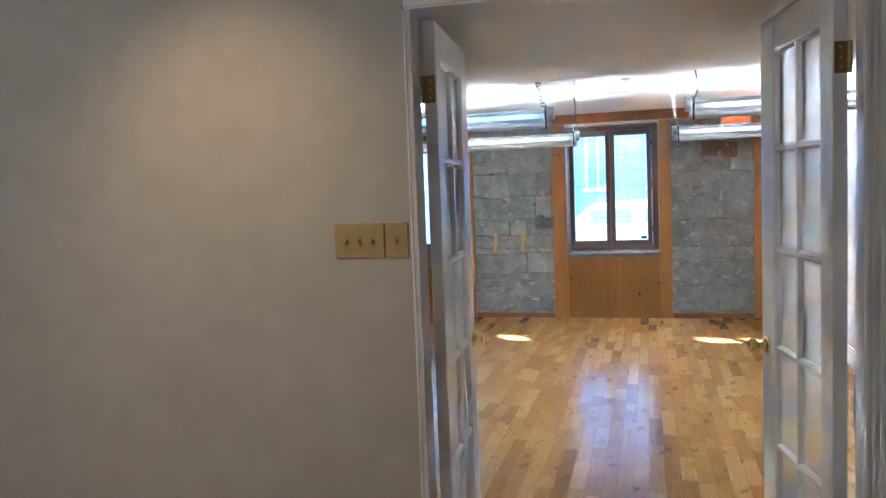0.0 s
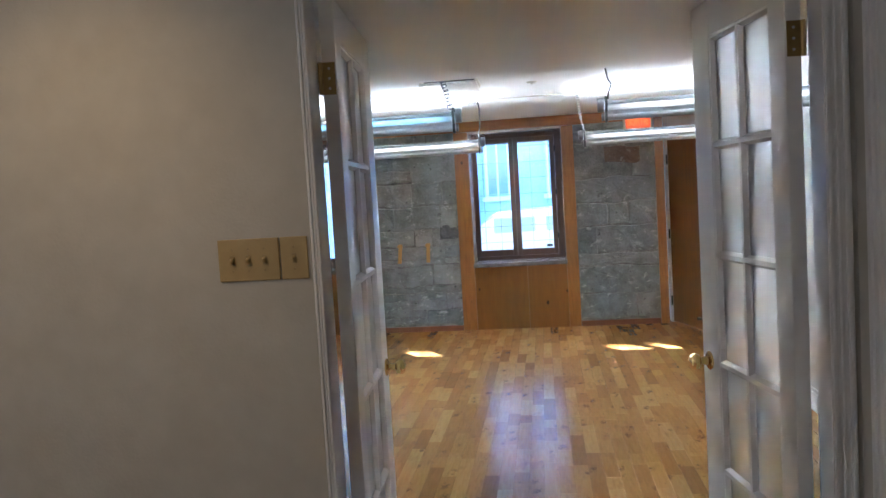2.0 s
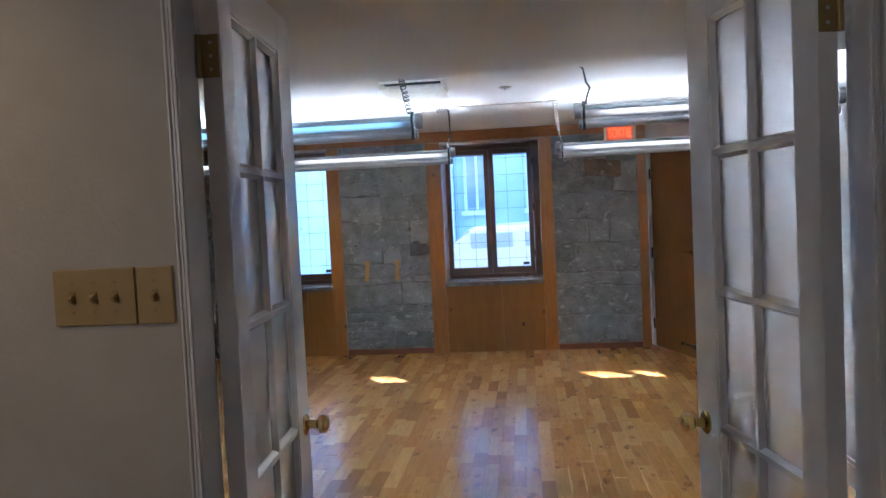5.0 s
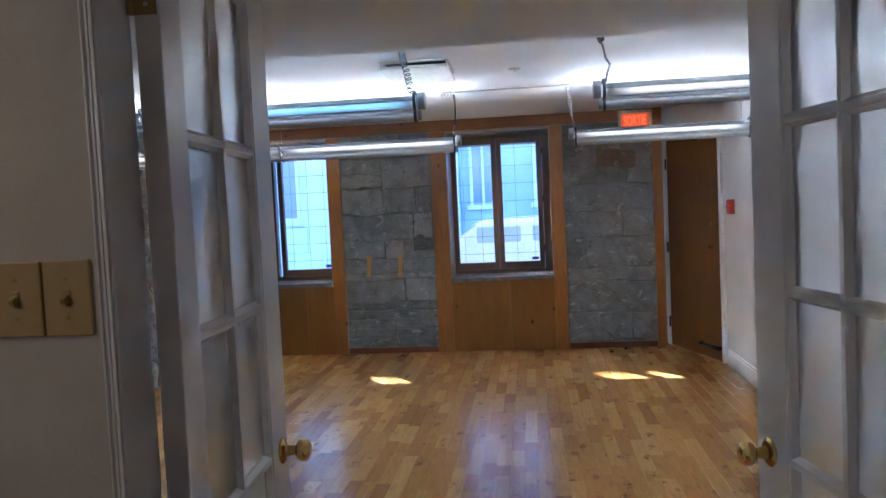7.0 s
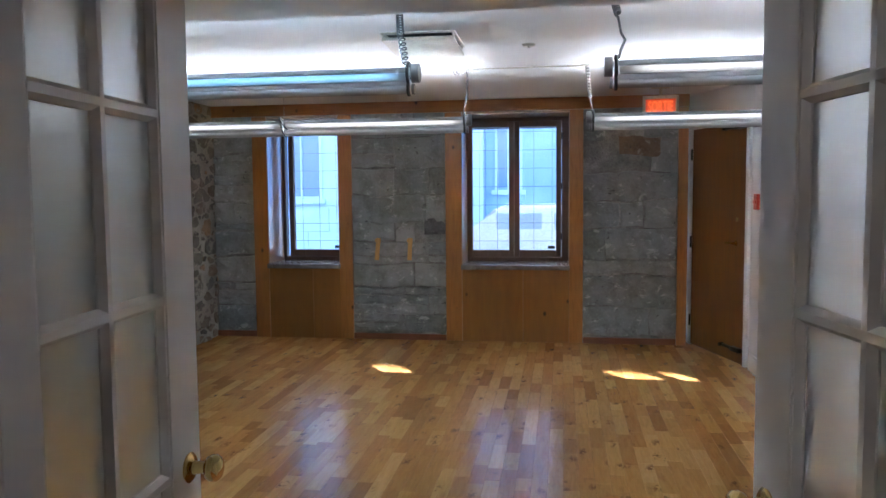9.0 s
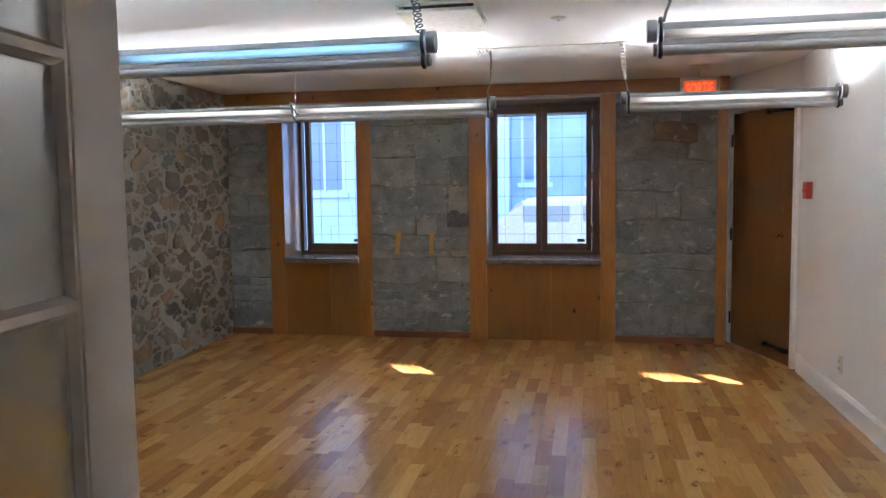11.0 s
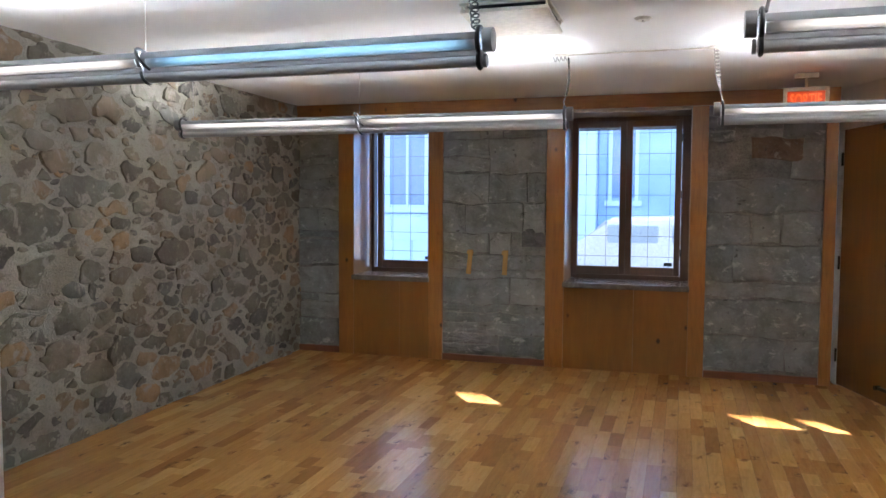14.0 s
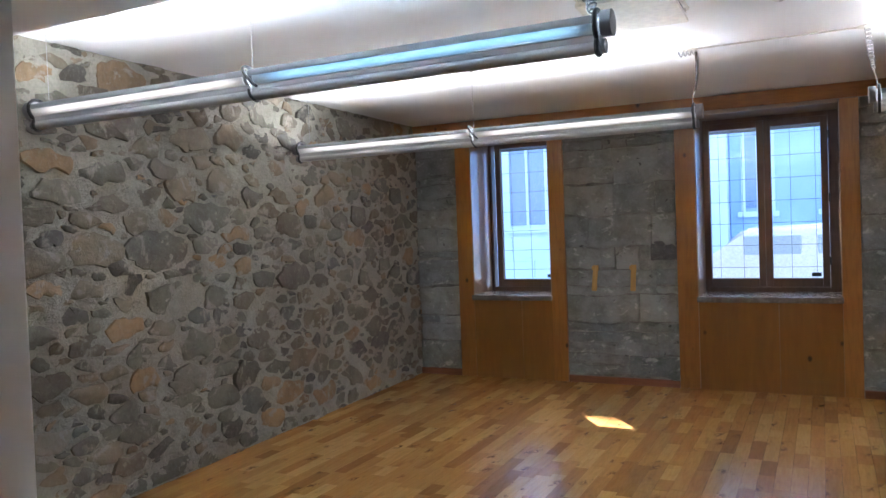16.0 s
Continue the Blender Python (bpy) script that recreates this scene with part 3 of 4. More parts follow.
# ---- switch plates in the corridor ----
def switch_plate(x0, x1, toggles, label):
    ob = thing("light_switch", label, "light switch", Matrix.Translation(((x0 + x1) / 2, YS0, 1.433)), "corridor switches")
    w = (x1 - x0) / 2
    part("plate", B(-w, w, -0.0075, 0.0, -0.0585, 0.0585, bevel=0.003), M_ALMOND, ob)
    for u in toggles:
        b = part("slot", B(u - 0.006, u + 0.006, -0.0095, -0.006, -0.013, 0.013, bevel=0.001), M_ALMOND_DARK, ob)
        bm = B(-0.0042, 0.0042, -0.015, 0.0, -0.0055, 0.0055, bevel=0.0015)
        bmesh.ops.transform(bm, matrix=pose(u, -0.007, 0.002, 24, 0, 0), verts=bm.verts)
        part("toggle", bm, M_ALMOND, b)
        for z in (-0.030, 0.030):
            part("screw", rod(bmesh.new(), (u, -0.0088, z), (u, -0.006, z), 0.003, 10), M_ALMOND_DARK, ob)
    return ob


switch_plate(-0.096, 0.079, (-0.046, 0.0, 0.046), "almond plastic plate with three toggle switches")
ob = switch_plate(0.083, 0.160, (0.0,), "almond plastic plate with a single switch beside the door casing")

# corridor downlight
dl = thing("downlight", "small round recessed halogen downlight in the corridor ceiling", "ceiling light", Matrix.Translation((-0.50, -1.42, 2.5)))
bm = lathe(bmesh.new(), [(-0.002, 0.055), (-0.008, 0.058), (-0.010, 0.048)], (0, 0, 0), (0, 0, 1), 24)
part("trim_ring", bm, M_TRIM, dl, "", True)
part("lens", rod(bmesh.new(), (0, 0, -0.0135), (0, 0, -0.0108), 0.044, 24), M_OFFWHITE, dl)

# unseen globe, made up to hold the corridor fill
gl = thing("unseen_fill_globe", "added white globe on the corridor ceiling, unseen body of the fill lamp", "ceiling light", Matrix.Translation((-1.3, -3.2, 2.5)))
part("base", lathe(bmesh.new(), [(0, 0.06), (0.02, 0.06), (0.03, 0.045), (0.08, 0.04)], (0, 0, 0), (0, 0, -1), 20), M_STEEL, gl, "", True)
bm = bmesh.new()
bmesh.ops.create_uvsphere(bm, u_segments=24, v_segments=14, radius=0.11, matrix=Matrix.Translation((0, 0, -0.185)))
part("shade", bm, glow("fill_globe_glow", (1.0, 0.93, 0.82), 0.5), gl, "", True).visible_shadow = False


# ---- pendant strip lights ----
def cyl_sector(bm, x0, x1, cy, cz, r, a0, a1, thick, n):
    """A curved shell: part of a tube round the x axis; angles in degrees from +y towards +z."""
    pts = [(cy + r * math.cos(radians(a0 + (a1 - a0) * i / n)), cz + r * math.sin(radians(a0 + (a1 - a0) * i / n))) for i in range(n + 1)]
    ins = [(cy + (r - thick) * math.cos(radians(a0 + (a1 - a0) * i / n)), cz + (r - thick) * math.sin(radians(a0 + (a1 - a0) * i / n))) for i in range(n, -1, -1)]
    return prism(bm, pts + ins, x0, x1)


def strap(bm, x, w=0.012, slant=0.035):
    """A black cord wound aslant round the housing and the rail under it."""
    for cz, r, lean in ((0.012, 0.046, slant), (-0.058, 0.026, slant * 0.4)):
        tube(bm, [(x - lean * math.sin(a), r * math.cos(a), cz + r * math.sin(a)) for a in (2 * math.pi * i / 24 for i in range(25))], w / 2, 6)
    bx(bm, x - w / 2, x + w / 2, -0.006, 0.006, -0.072, -0.034, bevel=0.002)
    return bm


def pendant(x0, x1, joints, y, z, cool, label):
    ob = thing("pendant_light", label, "pendant light", Matrix.Translation((0, y, z)), "pendant strip lights")
    cuts = [x0] + list(joints) + [x1]
    for a, b in zip(cuts, cuts[1:]):
        a2, b2 = a + 0.004, b - 0.004
        bm = bmesh.new()
        cyl_sector(bm, a2, b2, 0, 0.012, 0.042, -60, 44, 0.003, 12)       # back shell
        cyl_sector(bm, a2, b2, 0, 0.012, 0.042, 146, 184, 0.003, 8)       # upper front shell
        body = part("housing", bm, M_ALU, ob, "grey aluminium housing", True)
        part("lower_shell", cyl_sector(bmesh.new(), a2, b2, 0, 0.012, 0.042, 236, 300, 0.003, 8), M_ALU_BOUNCE, ob, "aluminium shell, paler for light off the floor", True)
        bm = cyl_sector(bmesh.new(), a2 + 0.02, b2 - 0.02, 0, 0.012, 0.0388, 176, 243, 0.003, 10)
        # this strip's glow imitates light reflected off the metal
        part("diffuser", bm, M_STRIP_COOL if cool and b > -1.0 else M_STRIP_WARM, ob, "metal strip with its highlight put in as glow", True)
        for e in (a2, b2 - 0.018):
            part("blanking_strip", cyl_sector(bmesh.new(), e, e + 0.018, 0, 0.012, 0.0388, 176, 243, 0.003, 6), M_ALU_DARK, ob, "", True)
        part("lamp_tube", rod(bmesh.new(), (a2 + 0.05, 0, 0.026), (b2 - 0.05, 0, 0.026), 0.008, 10), M_TUBE_UP_COOL if cool and b > -1.0 else M_TUBE_UP, ob, "glowing fluorescent tube", True)
        part("lower_rail", cyl_sector(bmesh.new(), a2, b2, 0, -0.058, 0.0225, 0, 360, 0.02, 20), M_ALU_BOUNCE, ob, "", True)
        part("web", B(a2, b2, -0.020, 0.020, -0.044, -0.020, bevel=0.003), M_ALU_BOUNCE, ob)
    for x, s in ((x0, -1), (x1, 1)):
        bm = rod(bmesh.new(), (x, 0, 0.012), (x + s * 0.035, 0, 0.012), 0.0425, 24)
        part("end_cap", bm, M_ALU_DARK, ob, "", True)
        part("end_cap", rod(bmesh.new(), (x, 0, -0.058), (x + s * 0.012, 0, -0.058), 0.024, 20), M_ALU_DARK, ob, "", True)
    for x in joints:
        part("strap", strap(bmesh.new(), x), M_BLACK, ob, "black plastic joint strap", True)
    for x in (x0 + 0.014, x1 - 0.014):
        part("strap", strap(bmesh.new(), x, 0.016, 0.0), M_BLACK, ob, "black plastic strap", True)
    return ob


def helix(p, q, r, turns, per=10):
    p, q = Vector(p), Vector(q)
    d = (q - p).normalized()
    u = d.orthogonal().normalized()
    w = d.cross(u)
    n = int(turns * per)
    return [p + (q - p) * i / n + r * (u * math.cos(2 * math.pi * i / per) + w * math.sin(2 * math.pi * i / per)) for i in range(n + 1)]


YL, ZL, YU, ZU = 4.305, 2.040, 2.14, 2.055
pl = pendant(-2.50, 0.285, [-1.102], YL, ZL, False, "long grey aluminium strip light in two lengths hung on cords")
pr = pendant(1.175, 2.47, [], YL, ZL, False, "grey aluminium strip light hung on cords, reaching the white wall")
pu = pendant(-2.40, 0.305, [-1.092], YU, ZU, True, "long grey aluminium strip light with a bluish lamp, hung on cords")
pv = pendant(1.185, 2.47, [], YU, ZU, False, "grey aluminium strip light hung on cords near the soffit")


def local(ob, pts):
    o = ob.matrix_world.translation
    return [Vector(p) - o for p in pts]


# cords: coiled where they have slack
part("cord", tube(bmesh.new(), local(pu, helix((0.15, 2.62, CEIL), (0.232, 2.25, 2.26), 0.015, 9, 12) + helix((0.237, 2.24, 2.25), (0.275, 2.145, 2.105), 0.015, 6, 12)), 0.0034), M_BLACK, pu, "coiled black cord", True)
part("cord", tube(bmesh.new(), local(pv, helix((1.222, 2.62, CEIL), (1.224, 2.42, 2.355), 0.013, 6, 12) + [(1.224, 2.39, 2.33), (1.232, 2.32, 2.245), (1.248, 2.28, 2.205), (1.222, 2.18, 2.145), (1.212, 2.145, 2.105)]), 0.006), M_BLACK, pv, "black cord coiled at the top", True)
part("cord", tube(bmesh.new(), local(pl, [(0.262, 4.50, 2.425), (0.272, 4.46, 2.36), (0.280, 4.38, 2.25), (0.276, 4.325, 2.17)]), 0.0075), M_BLACK, pl, "black cord", True)
part("wire", tube(bmesh.new(), local(pl, [(0.276, 4.325, 2.17), (0.262, 4.315, 2.13), (0.272, 4.307, 2.075)]), 0.0035), M_CORD, pl)
part("cord", tube(bmesh.new(), local(pl, helix((0.16, 4.505, 2.422), (0.26, 4.505, 2.428), 0.014, 4)), 0.004), M_CORD, pl, "coiled pale cord", True)
part("cord", tube(bmesh.new(), local(pr, helix((1.152, 4.50, CEIL - 0.01), (1.162, 4.38, 2.25), 0.013, 8) + helix((1.163, 4.378, 2.245), (1.168, 4.35, 2.19), 0.008, 4)), 0.0042), M_CORD, pr, "coiled grey cord", True)
part("wire", tube(bmesh.new(), local(pr, [(1.168, 4.35, 2.19), (1.18, 4.32, 2.13), (1.19, 4.307, 2.075)]), 0.003), M_CORD, pr)
for ob, x, y in ((pl, -1.102, YL), (pu, -1.092, YU)):
    z = ob.matrix_world.translation.z
    part("wire", rod(bmesh.new(), *local(ob, [(x, y, z + 0.05), (x, y, CEIL)]), 0.0012, 6), M_CORD, ob, "thin suspension wire")
    part("wire_anchor", rod(bmesh.new(), *local(ob, [(x, y, CEIL - 0.012), (x, y, CEIL)]), 0.012, 14), M_OFFWHITE, ob)
for ob, x, y in ((pl, -2.40, YL), (pu, -2.30, YU), (pr, 2.40, YL), (pv, 2.40, YU)):
    z = ob.matrix_world.translation.z
    part("wire", rod(bmesh.new(), *local(ob, [(x, y, z + 0.05), (x, y, CEIL)]), 0.0012, 6), M_CORD, ob, "thin suspension wire")
for ob, x in ((pl, 0.215), (pr, 1.150)):
    part("canopy", lathe(bmesh.new(), [(0.0, 0.05), (0.006, 0.047), (0.011, 0.02)], Vector((x, 4.505, CEIL)) - ob.matrix_world.translation, (0, 0, -1), 20), M_OFFWHITE, ob, "small white ceiling canopy", True)
cv = thing("surface_cable", "thin white cable along the ceiling between two canopies", "cable", Matrix.Translation((0.69, 4.505, CEIL)))
part("sheath", B(-0.47, 0.43, -0.006, 0.006, -0.008, 0.0, bevel=0.002), M_OFFWHITE, cv)

# ---- ceiling things ----
hatch = thing("ceiling_vent", "white ceiling air diffuser tray standing off a black sheet for the shade inside the duct opening", "air vent", Matrix.Translation((0.152, 3.33, CEIL)))
for a in ((-0.215, 0.215, -0.235, -0.215), (-0.215, 0.215, 0.215, 0.235), (-0.215, -0.195, -0.215, 0.215), (0.195, 0.215, -0.215, 0.215)):
    part("frame", B(*a, -0.012, 0.0, bevel=0.002), M_OFFWHITE, hatch)
# flat black sheet stands in for the shade inside the duct
part("duct", B(-0.19, 0.19, -0.205, 0.205, -0.006, -0.001), M_DUCT_SHADE, hatch, "black sheet for the shade inside the duct opening")
tray = bx(bmesh.new(), -0.21, 0.21, -0.23, 0.23, -0.009, 0.009, bevel=0.003)
part("tray", tray, M_OFFWHITE, hatch, "", False, pose(0, 0.0, -0.050, -3, 0, 0))
for sx in (-1, 1):
    for z0, z1, y in ((-0.05, -0.002, -0.21), (-0.03, -0.002, 0.20)):
        part("bracket", B(sx * 0.203 - 0.004, sx * 0.203 + 0.004, y - 0.012, y + 0.012, z0, z1), M_OFFWHITE, hatch)
det = thing("sprinkler_head", "small round white recessed sprinkler on the ceiling", "sprinkler", Matrix.Translation((0.763, 3.63, CEIL)))
part("rose", lathe(bmesh.new(), [(0, 0.045), (0.004, 0.044), (0.008, 0.036), (0.012, 0.034)], (0, 0, 0), (0, 0, -1), 24), M_OFFWHITE, det, "", True)
part("nozzle", lathe(bmesh.new(), [(0.010, 0.007), (0.016, 0.006), (0.018, 0.009), (0.020, 0.009)], (0, 0, 0), (0, 0, -1), 16), M_STEEL, det, "dark nozzle", True)

# ---- exit sign ----
SX = Matrix.Translation((1.82, 5.70, CEIL)) @ Matrix.Rotation(radians(-6), 4, "Z") @ Matrix.Diagonal((0.95, 1, 0.97, 1))
sign = thing("exit_sign", "cream metal exit sign with glowing red letters, hung from the ceiling", "exit sign", SX)
part("canopy", B(-0.085, 0.085, -0.035, 0.035, -0.035, 0.0, bevel=0.004), M_CREAM, sign)
part("stem", rod(bmesh.new(), (0, 0, -0.115), (0, 0, -0.034), 0.012, 12), M_CREAM, sign)
bm = bmesh.new()
for a in ((-0.160, 0.160, -0.132, -0.102), (-0.160, 0.160, -0.300, -0.276), (-0.160, -0.132, -0.276, -0.132), (0.132, 0.160, -0.276, -0.132)):
    bx(bm, a[0], a[1], -0.03, 0.03, a[2], a[3], bevel=0.003)
part("case", bm, M_CREAM, sign)
part("face", B(-0.138, 0.138, -0.020, 0.020, -0.281, -0.126), M_SIGN_FACE, sign, "backlit orange face")
tx = bpy.data.curves.new("letters", "FONT")
tx.body, tx.size, tx.align_x, tx.align_y, tx.extrude = "SORTIE", 0.098, "CENTER", "CENTER", 0.002
tmp = bpy.data.objects.new("letters_curve", tx)
lm = bpy.data.meshes.new_from_object(tmp)
bpy.data.objects.remove(tmp)
lm.materials.clear()
lm.materials.append(M_SIGN)
lt = new("letters", lm)
lt.parent = sign
lt.matrix_local = pose(0, -0.0235, -0.203, 90, 0, 0) @ Matrix.Diagonal((0.70, 1.35, 1, 1))
tagged(lt, "glowing red letters")

# ---- exit door in the slanted wall (local x along the wall, -y into the room) ----
ed = tagged(new("door_3"), "flat brown wood-veneer exit door, closed, with black holders", "", "", "structure")
ed.matrix_world = MDOOR
part("leaf", B(0.072, 1.062, 0.0, 0.044, 0.008, 2.11, bevel=0.002), M_DOOR, ed)
for a in ((0.018, 0.07, 0.0, 2.165), (1.064, 1.105, 0.0, 2.165)):
    bm = B(a[0], a[1], -0.010, 0.030, a[2], a[3], bevel=0.003)
    part("door_frame", bm, M_TRIM, ed, "white painted frame")
part("door_frame", B(0.0705, 1.0635, -0.010, 0.030, 2.113, 2.165, bevel=0.003), M_TRIM, ed, "white painted frame")
for z in (0.25, 1.02, 1.87):
    part("hinge", rod(bmesh.new(), (0.071, -0.012, z - 0.055), (0.071, -0.012, z + 0.055), 0.009, 12), M_BLACKM, ed, "dark hinge", True)
bm = lathe(bmesh.new(), [(0, 0.027), (0.006, 0.027), (0.010, 0.012), (0.035, 0.011)], (0.905, 0.0, 1.06), (0, -1, 0), 20)
kn = part("rose", bm, M_BRASS, ed, "", True)
part("lever", tube(bmesh.new(), [(0.905, -0.034, 1.06), (0.89, -0.042, 1.06), (0.86, -0.044, 1.062), (0.80, -0.040, 1.058)], 0.009, 10), M_BRASS, kn, "brass lever handle", True)
part("deadbolt", lathe(bmesh.new(), [(0, 0.016), (0.008, 0.015), (0.010, 0.008)], (0.925, 0.0, 1.27), (0, -1, 0), 16), M_BRASS_DULL, ed, "", True)
for z, tilt in ((2.07, 0.0), (0.13, 0.0)):
    bm = B(0.90, 1.05, -0.042, -0.001, z - 0.020, z + 0.020, bevel=0.006)
    cl = part("door_holder", bm, M_BLACKM, ed, "black metal overhead closer" if z > 1 else "black metal foot bolt", True)
    bm = B(0.70, 0.905, -0.030, -0.004, z - 0.012, z + 0.012, bevel=0.005)
    part("arm", bm, M_BLACKM, cl)
    part("pivot", rod(bmesh.new(), (0.72, -0.045, z), (0.72, -0.002, z), 0.017, 14), M_BLACKM, cl)

# ---- white wall: fire alarm, outlet, baseboard ----
fa = thing("fire_alarm_box", "red plastic fire alarm pull station on the white wall", "fire alarm", Matrix.Translation((XE, 5.22, 1.43)) @ Matrix.Rotation(radians(-90), 4, "Z"))
part("case", B(-0.055, 0.055, -0.045, 0.0, -0.063, 0.063, bevel=0.006), M_RED, fa)
part("handle", B(-0.035, 0.035, -0.055, -0.043, -0.012, 0.012, bevel=0.004), M_RED, fa)
part("plate", B(-0.040, 0.040, -0.0475, -0.043, 0.025, 0.050, bevel=0.001), plain("dark_red_plastic", (0.33, 0.03, 0.015), 0.4), fa)
so = thing("wall_socket", "cream plastic wall socket low on the white wall", "wall socket", Matrix.Translation((XE, 4.43, 0.30)) @ Matrix.Rotation(radians(-90), 4, "Z"))
part("plate", B(-0.036, 0.036, -0.007, 0.0, -0.058, 0.058, bevel=0.003), M_OFFWHITE, so)
for z in (-0.024, 0.024):
    o_ = part("outlet", B(-0.015, 0.015, -0.0095, -0.006, z - 0.014, z + 0.014, bevel=0.003), M_CREAM, so)
    for u in (-0.006, 0.006):
        part("slot", B(u - 0.001, u + 0.001, -0.0105, -0.009, z - 0.005, z + 0.005), M_BLACK, o_)
bm = B(XE - 0.016, XE, -0.39, 5.47, 0.0, 0.125, bevel=0.003)
bx(bm, XE - 0.012, XE, -0.39, 5.47, 0.120, 0.150, bevel=0.005)
struct("baseboard", bm, M_TRIM, "white painted moulded baseboard")

# ---- wooden strips fixed to the stone between the windows ----
for x, tilt in ((-0.915, 6), (-0.575, 3)):
    st = thing("coat_peg_strip", "short pale wooden strip fixed upright on the stone wall", "wooden strip", Matrix.Translation((x, YW - 0.006, 0.945)) @ Matrix.Rotation(radians(tilt), 4, "Y"), "wooden strips")
    part("strip", B(-0.022, 0.022, -0.026, 0.006, -0.115, 0.115, bevel=0.003), M_PEG, st)
    part("notch", B(-0.036, -0.020, -0.020, 0.004, 0.070, 0.105, bevel=0.002), M_PEG, st)


# ---- outside ----
M_ASPHALT = paint("asphalt", (0.045, 0.045, 0.048), (0.07, 0.07, 0.07), 0.9, 2.0, 0.4)
# blue daylight cast is painted into the far colours, deeper for the shaded house
M_FACADE = paint("limestone_blue_cast", (0.42, 0.57, 0.76), (0.50, 0.65, 0.83), 0.8, 1.2, 0.2)
M_FACADE2 = paint("facade_deep_blue_cast", (0.21, 0.36, 0.60), (0.33, 0.50, 0.74), 0.7, 0.8, 0.2)
M_FWIN = plain("far_glass_blue_cast", (0.13, 0.24, 0.42), 0.15)
M_CARW = plain("white_car_paint", (0.74, 0.75, 0.76), 0.22)
# pale blue base stands in for the sky reflected in the car windows
M_CARGLASS = plain("car_glass_sky_reflection", (0.42, 0.50, 0.58), 0.08)
M_TYRE = plain("tyre_rubber", (0.02, 0.02, 0.02), 0.8)
GZ = -0.35
struct("ground", B(-400, 400, 7.42, 700, GZ - 0.2, GZ), M_ASPHALT, "asphalt street")
struct("pavement", B(-60, 60, 15.0, 17.98, GZ, GZ + 0.14, bevel=0.02), M_FACADE2, "pale concrete pavement across the street, tinted with the same blue cast")


def building(x0, x1, y, h, m, rows, label, win):
    ob = thing("building", label, "building", Matrix.Translation((x0, y, GZ)), "houses across the street")
    w = x1 - x0
    part("wall", B(0, w, 0.10, 8, 0, h), m, ob)
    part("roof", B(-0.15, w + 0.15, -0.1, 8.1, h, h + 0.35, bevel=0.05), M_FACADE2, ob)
    for r in range(rows):
        z = 0.25 + r * 0.62
        n = int(w / 1.1)
        for i in range(n + (r % 2)):
            a = max(0.0, (i - 0.5 * (r % 2)) * w / n)
            b = min(w, (i + 1 - 0.5 * (r % 2)) * w / n)
            if any(a < q1 and b > q0 and z < zt and z + 0.6 > zb for q0, q1, zb, zt in win):
                continue
            part("block", B(a + 0.006, b - 0.006, 0.07, 0.12, z, z + 0.608, bevel=0.006), m, ob)
    for q0, q1, zb, zt in win:
        wd = part("window", B(q0 + 0.08, q1 - 0.08, 0.07, 0.11, zb + 0.08, zt - 0.08), M_FWIN, ob)
        for a in ((q0, q0 + 0.08, zb, zt), (q1 - 0.08, q1, zb, zt), ((q0 + q1) / 2 - 0.03, (q0 + q1) / 2 + 0.03, zb, zt)):
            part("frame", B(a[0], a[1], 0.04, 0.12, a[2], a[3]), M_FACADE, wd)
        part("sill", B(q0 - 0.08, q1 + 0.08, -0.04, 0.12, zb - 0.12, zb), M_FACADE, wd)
    return ob


# unseen height is set so this roof cuts the sun on the floor
building(-16, -1.0, 18.0, 11.95, M_FACADE, 8, "pale limestone house front across the street, tinted for blue shade", ((9.7, 10.8, 1.7, 3.9), (12.4, 13.5, 1.7, 3.9), (3.0, 4.1, 1.7, 3.9)))
building(-0.98, 16, 18.4, 8.4, M_FACADE2, 8, "grey stone house front across the street, tinted for deeper blue shade", ((0.25, 0.95, 1.9, 3.9), (1.9, 2.6, 1.9, 3.9), (4.9, 6.3, 1.6, 3.6)))

# parked white car
car = thing("car", "white car parked across the street", "car", Matrix.Translation((0.75, 12.2, GZ)))
side = ((-2.2, 0.45), (-2.15, 0.95), (-1.5, 1.05), (-0.85, 1.62), (0.9, 1.68), (1.75, 1.08), (2.2, 0.98), (2.25, 0.45))
bm = bmesh.new()
lo = [bm.verts.new((x, -0.85 + (0.14 if z > 1.2 else 0), z)) for x, z in side]
hi = [bm.verts.new((x, 0.85 - (0.14 if z > 1.2 else 0), z)) for x, z in side]
for i in range(len(side)):
    j = (i + 1) % len(side)
    bm.faces.new((lo[i], lo[j], hi[j], hi[i]))
bm.faces.new(lo); bm.faces.new(list(reversed(hi)))
bmesh.ops.bevel(bm, geom=bm.edges[:], offset=0.06, segments=2, affect="EDGES")
part("body", bm, M_CARW, car, "", True)
for a, b in ((-0.95, -0.1), (0.0, 1.0)):
    part("window", B(a + 0.1, b, -0.80, -0.70, 1.13, 1.52, bevel=0.02), M_CARGLASS, car)
for x in (-1.4, 1.4):
    for y in (-0.86, 0.86):
        wh = part("wheel", rod(bmesh.new(), (x, y - 0.1, 0.33), (x, y + 0.1, 0.33), 0.33, 24), M_TYRE, car, "", True)
        part("rim", rod(bmesh.new(), (x, y - 0.11, 0.33), (x, y + 0.11, 0.33), 0.2, 16), M_ALU, wh)


# ---- dressed stone blocks of the window wall ----
rnd = random.Random(5)


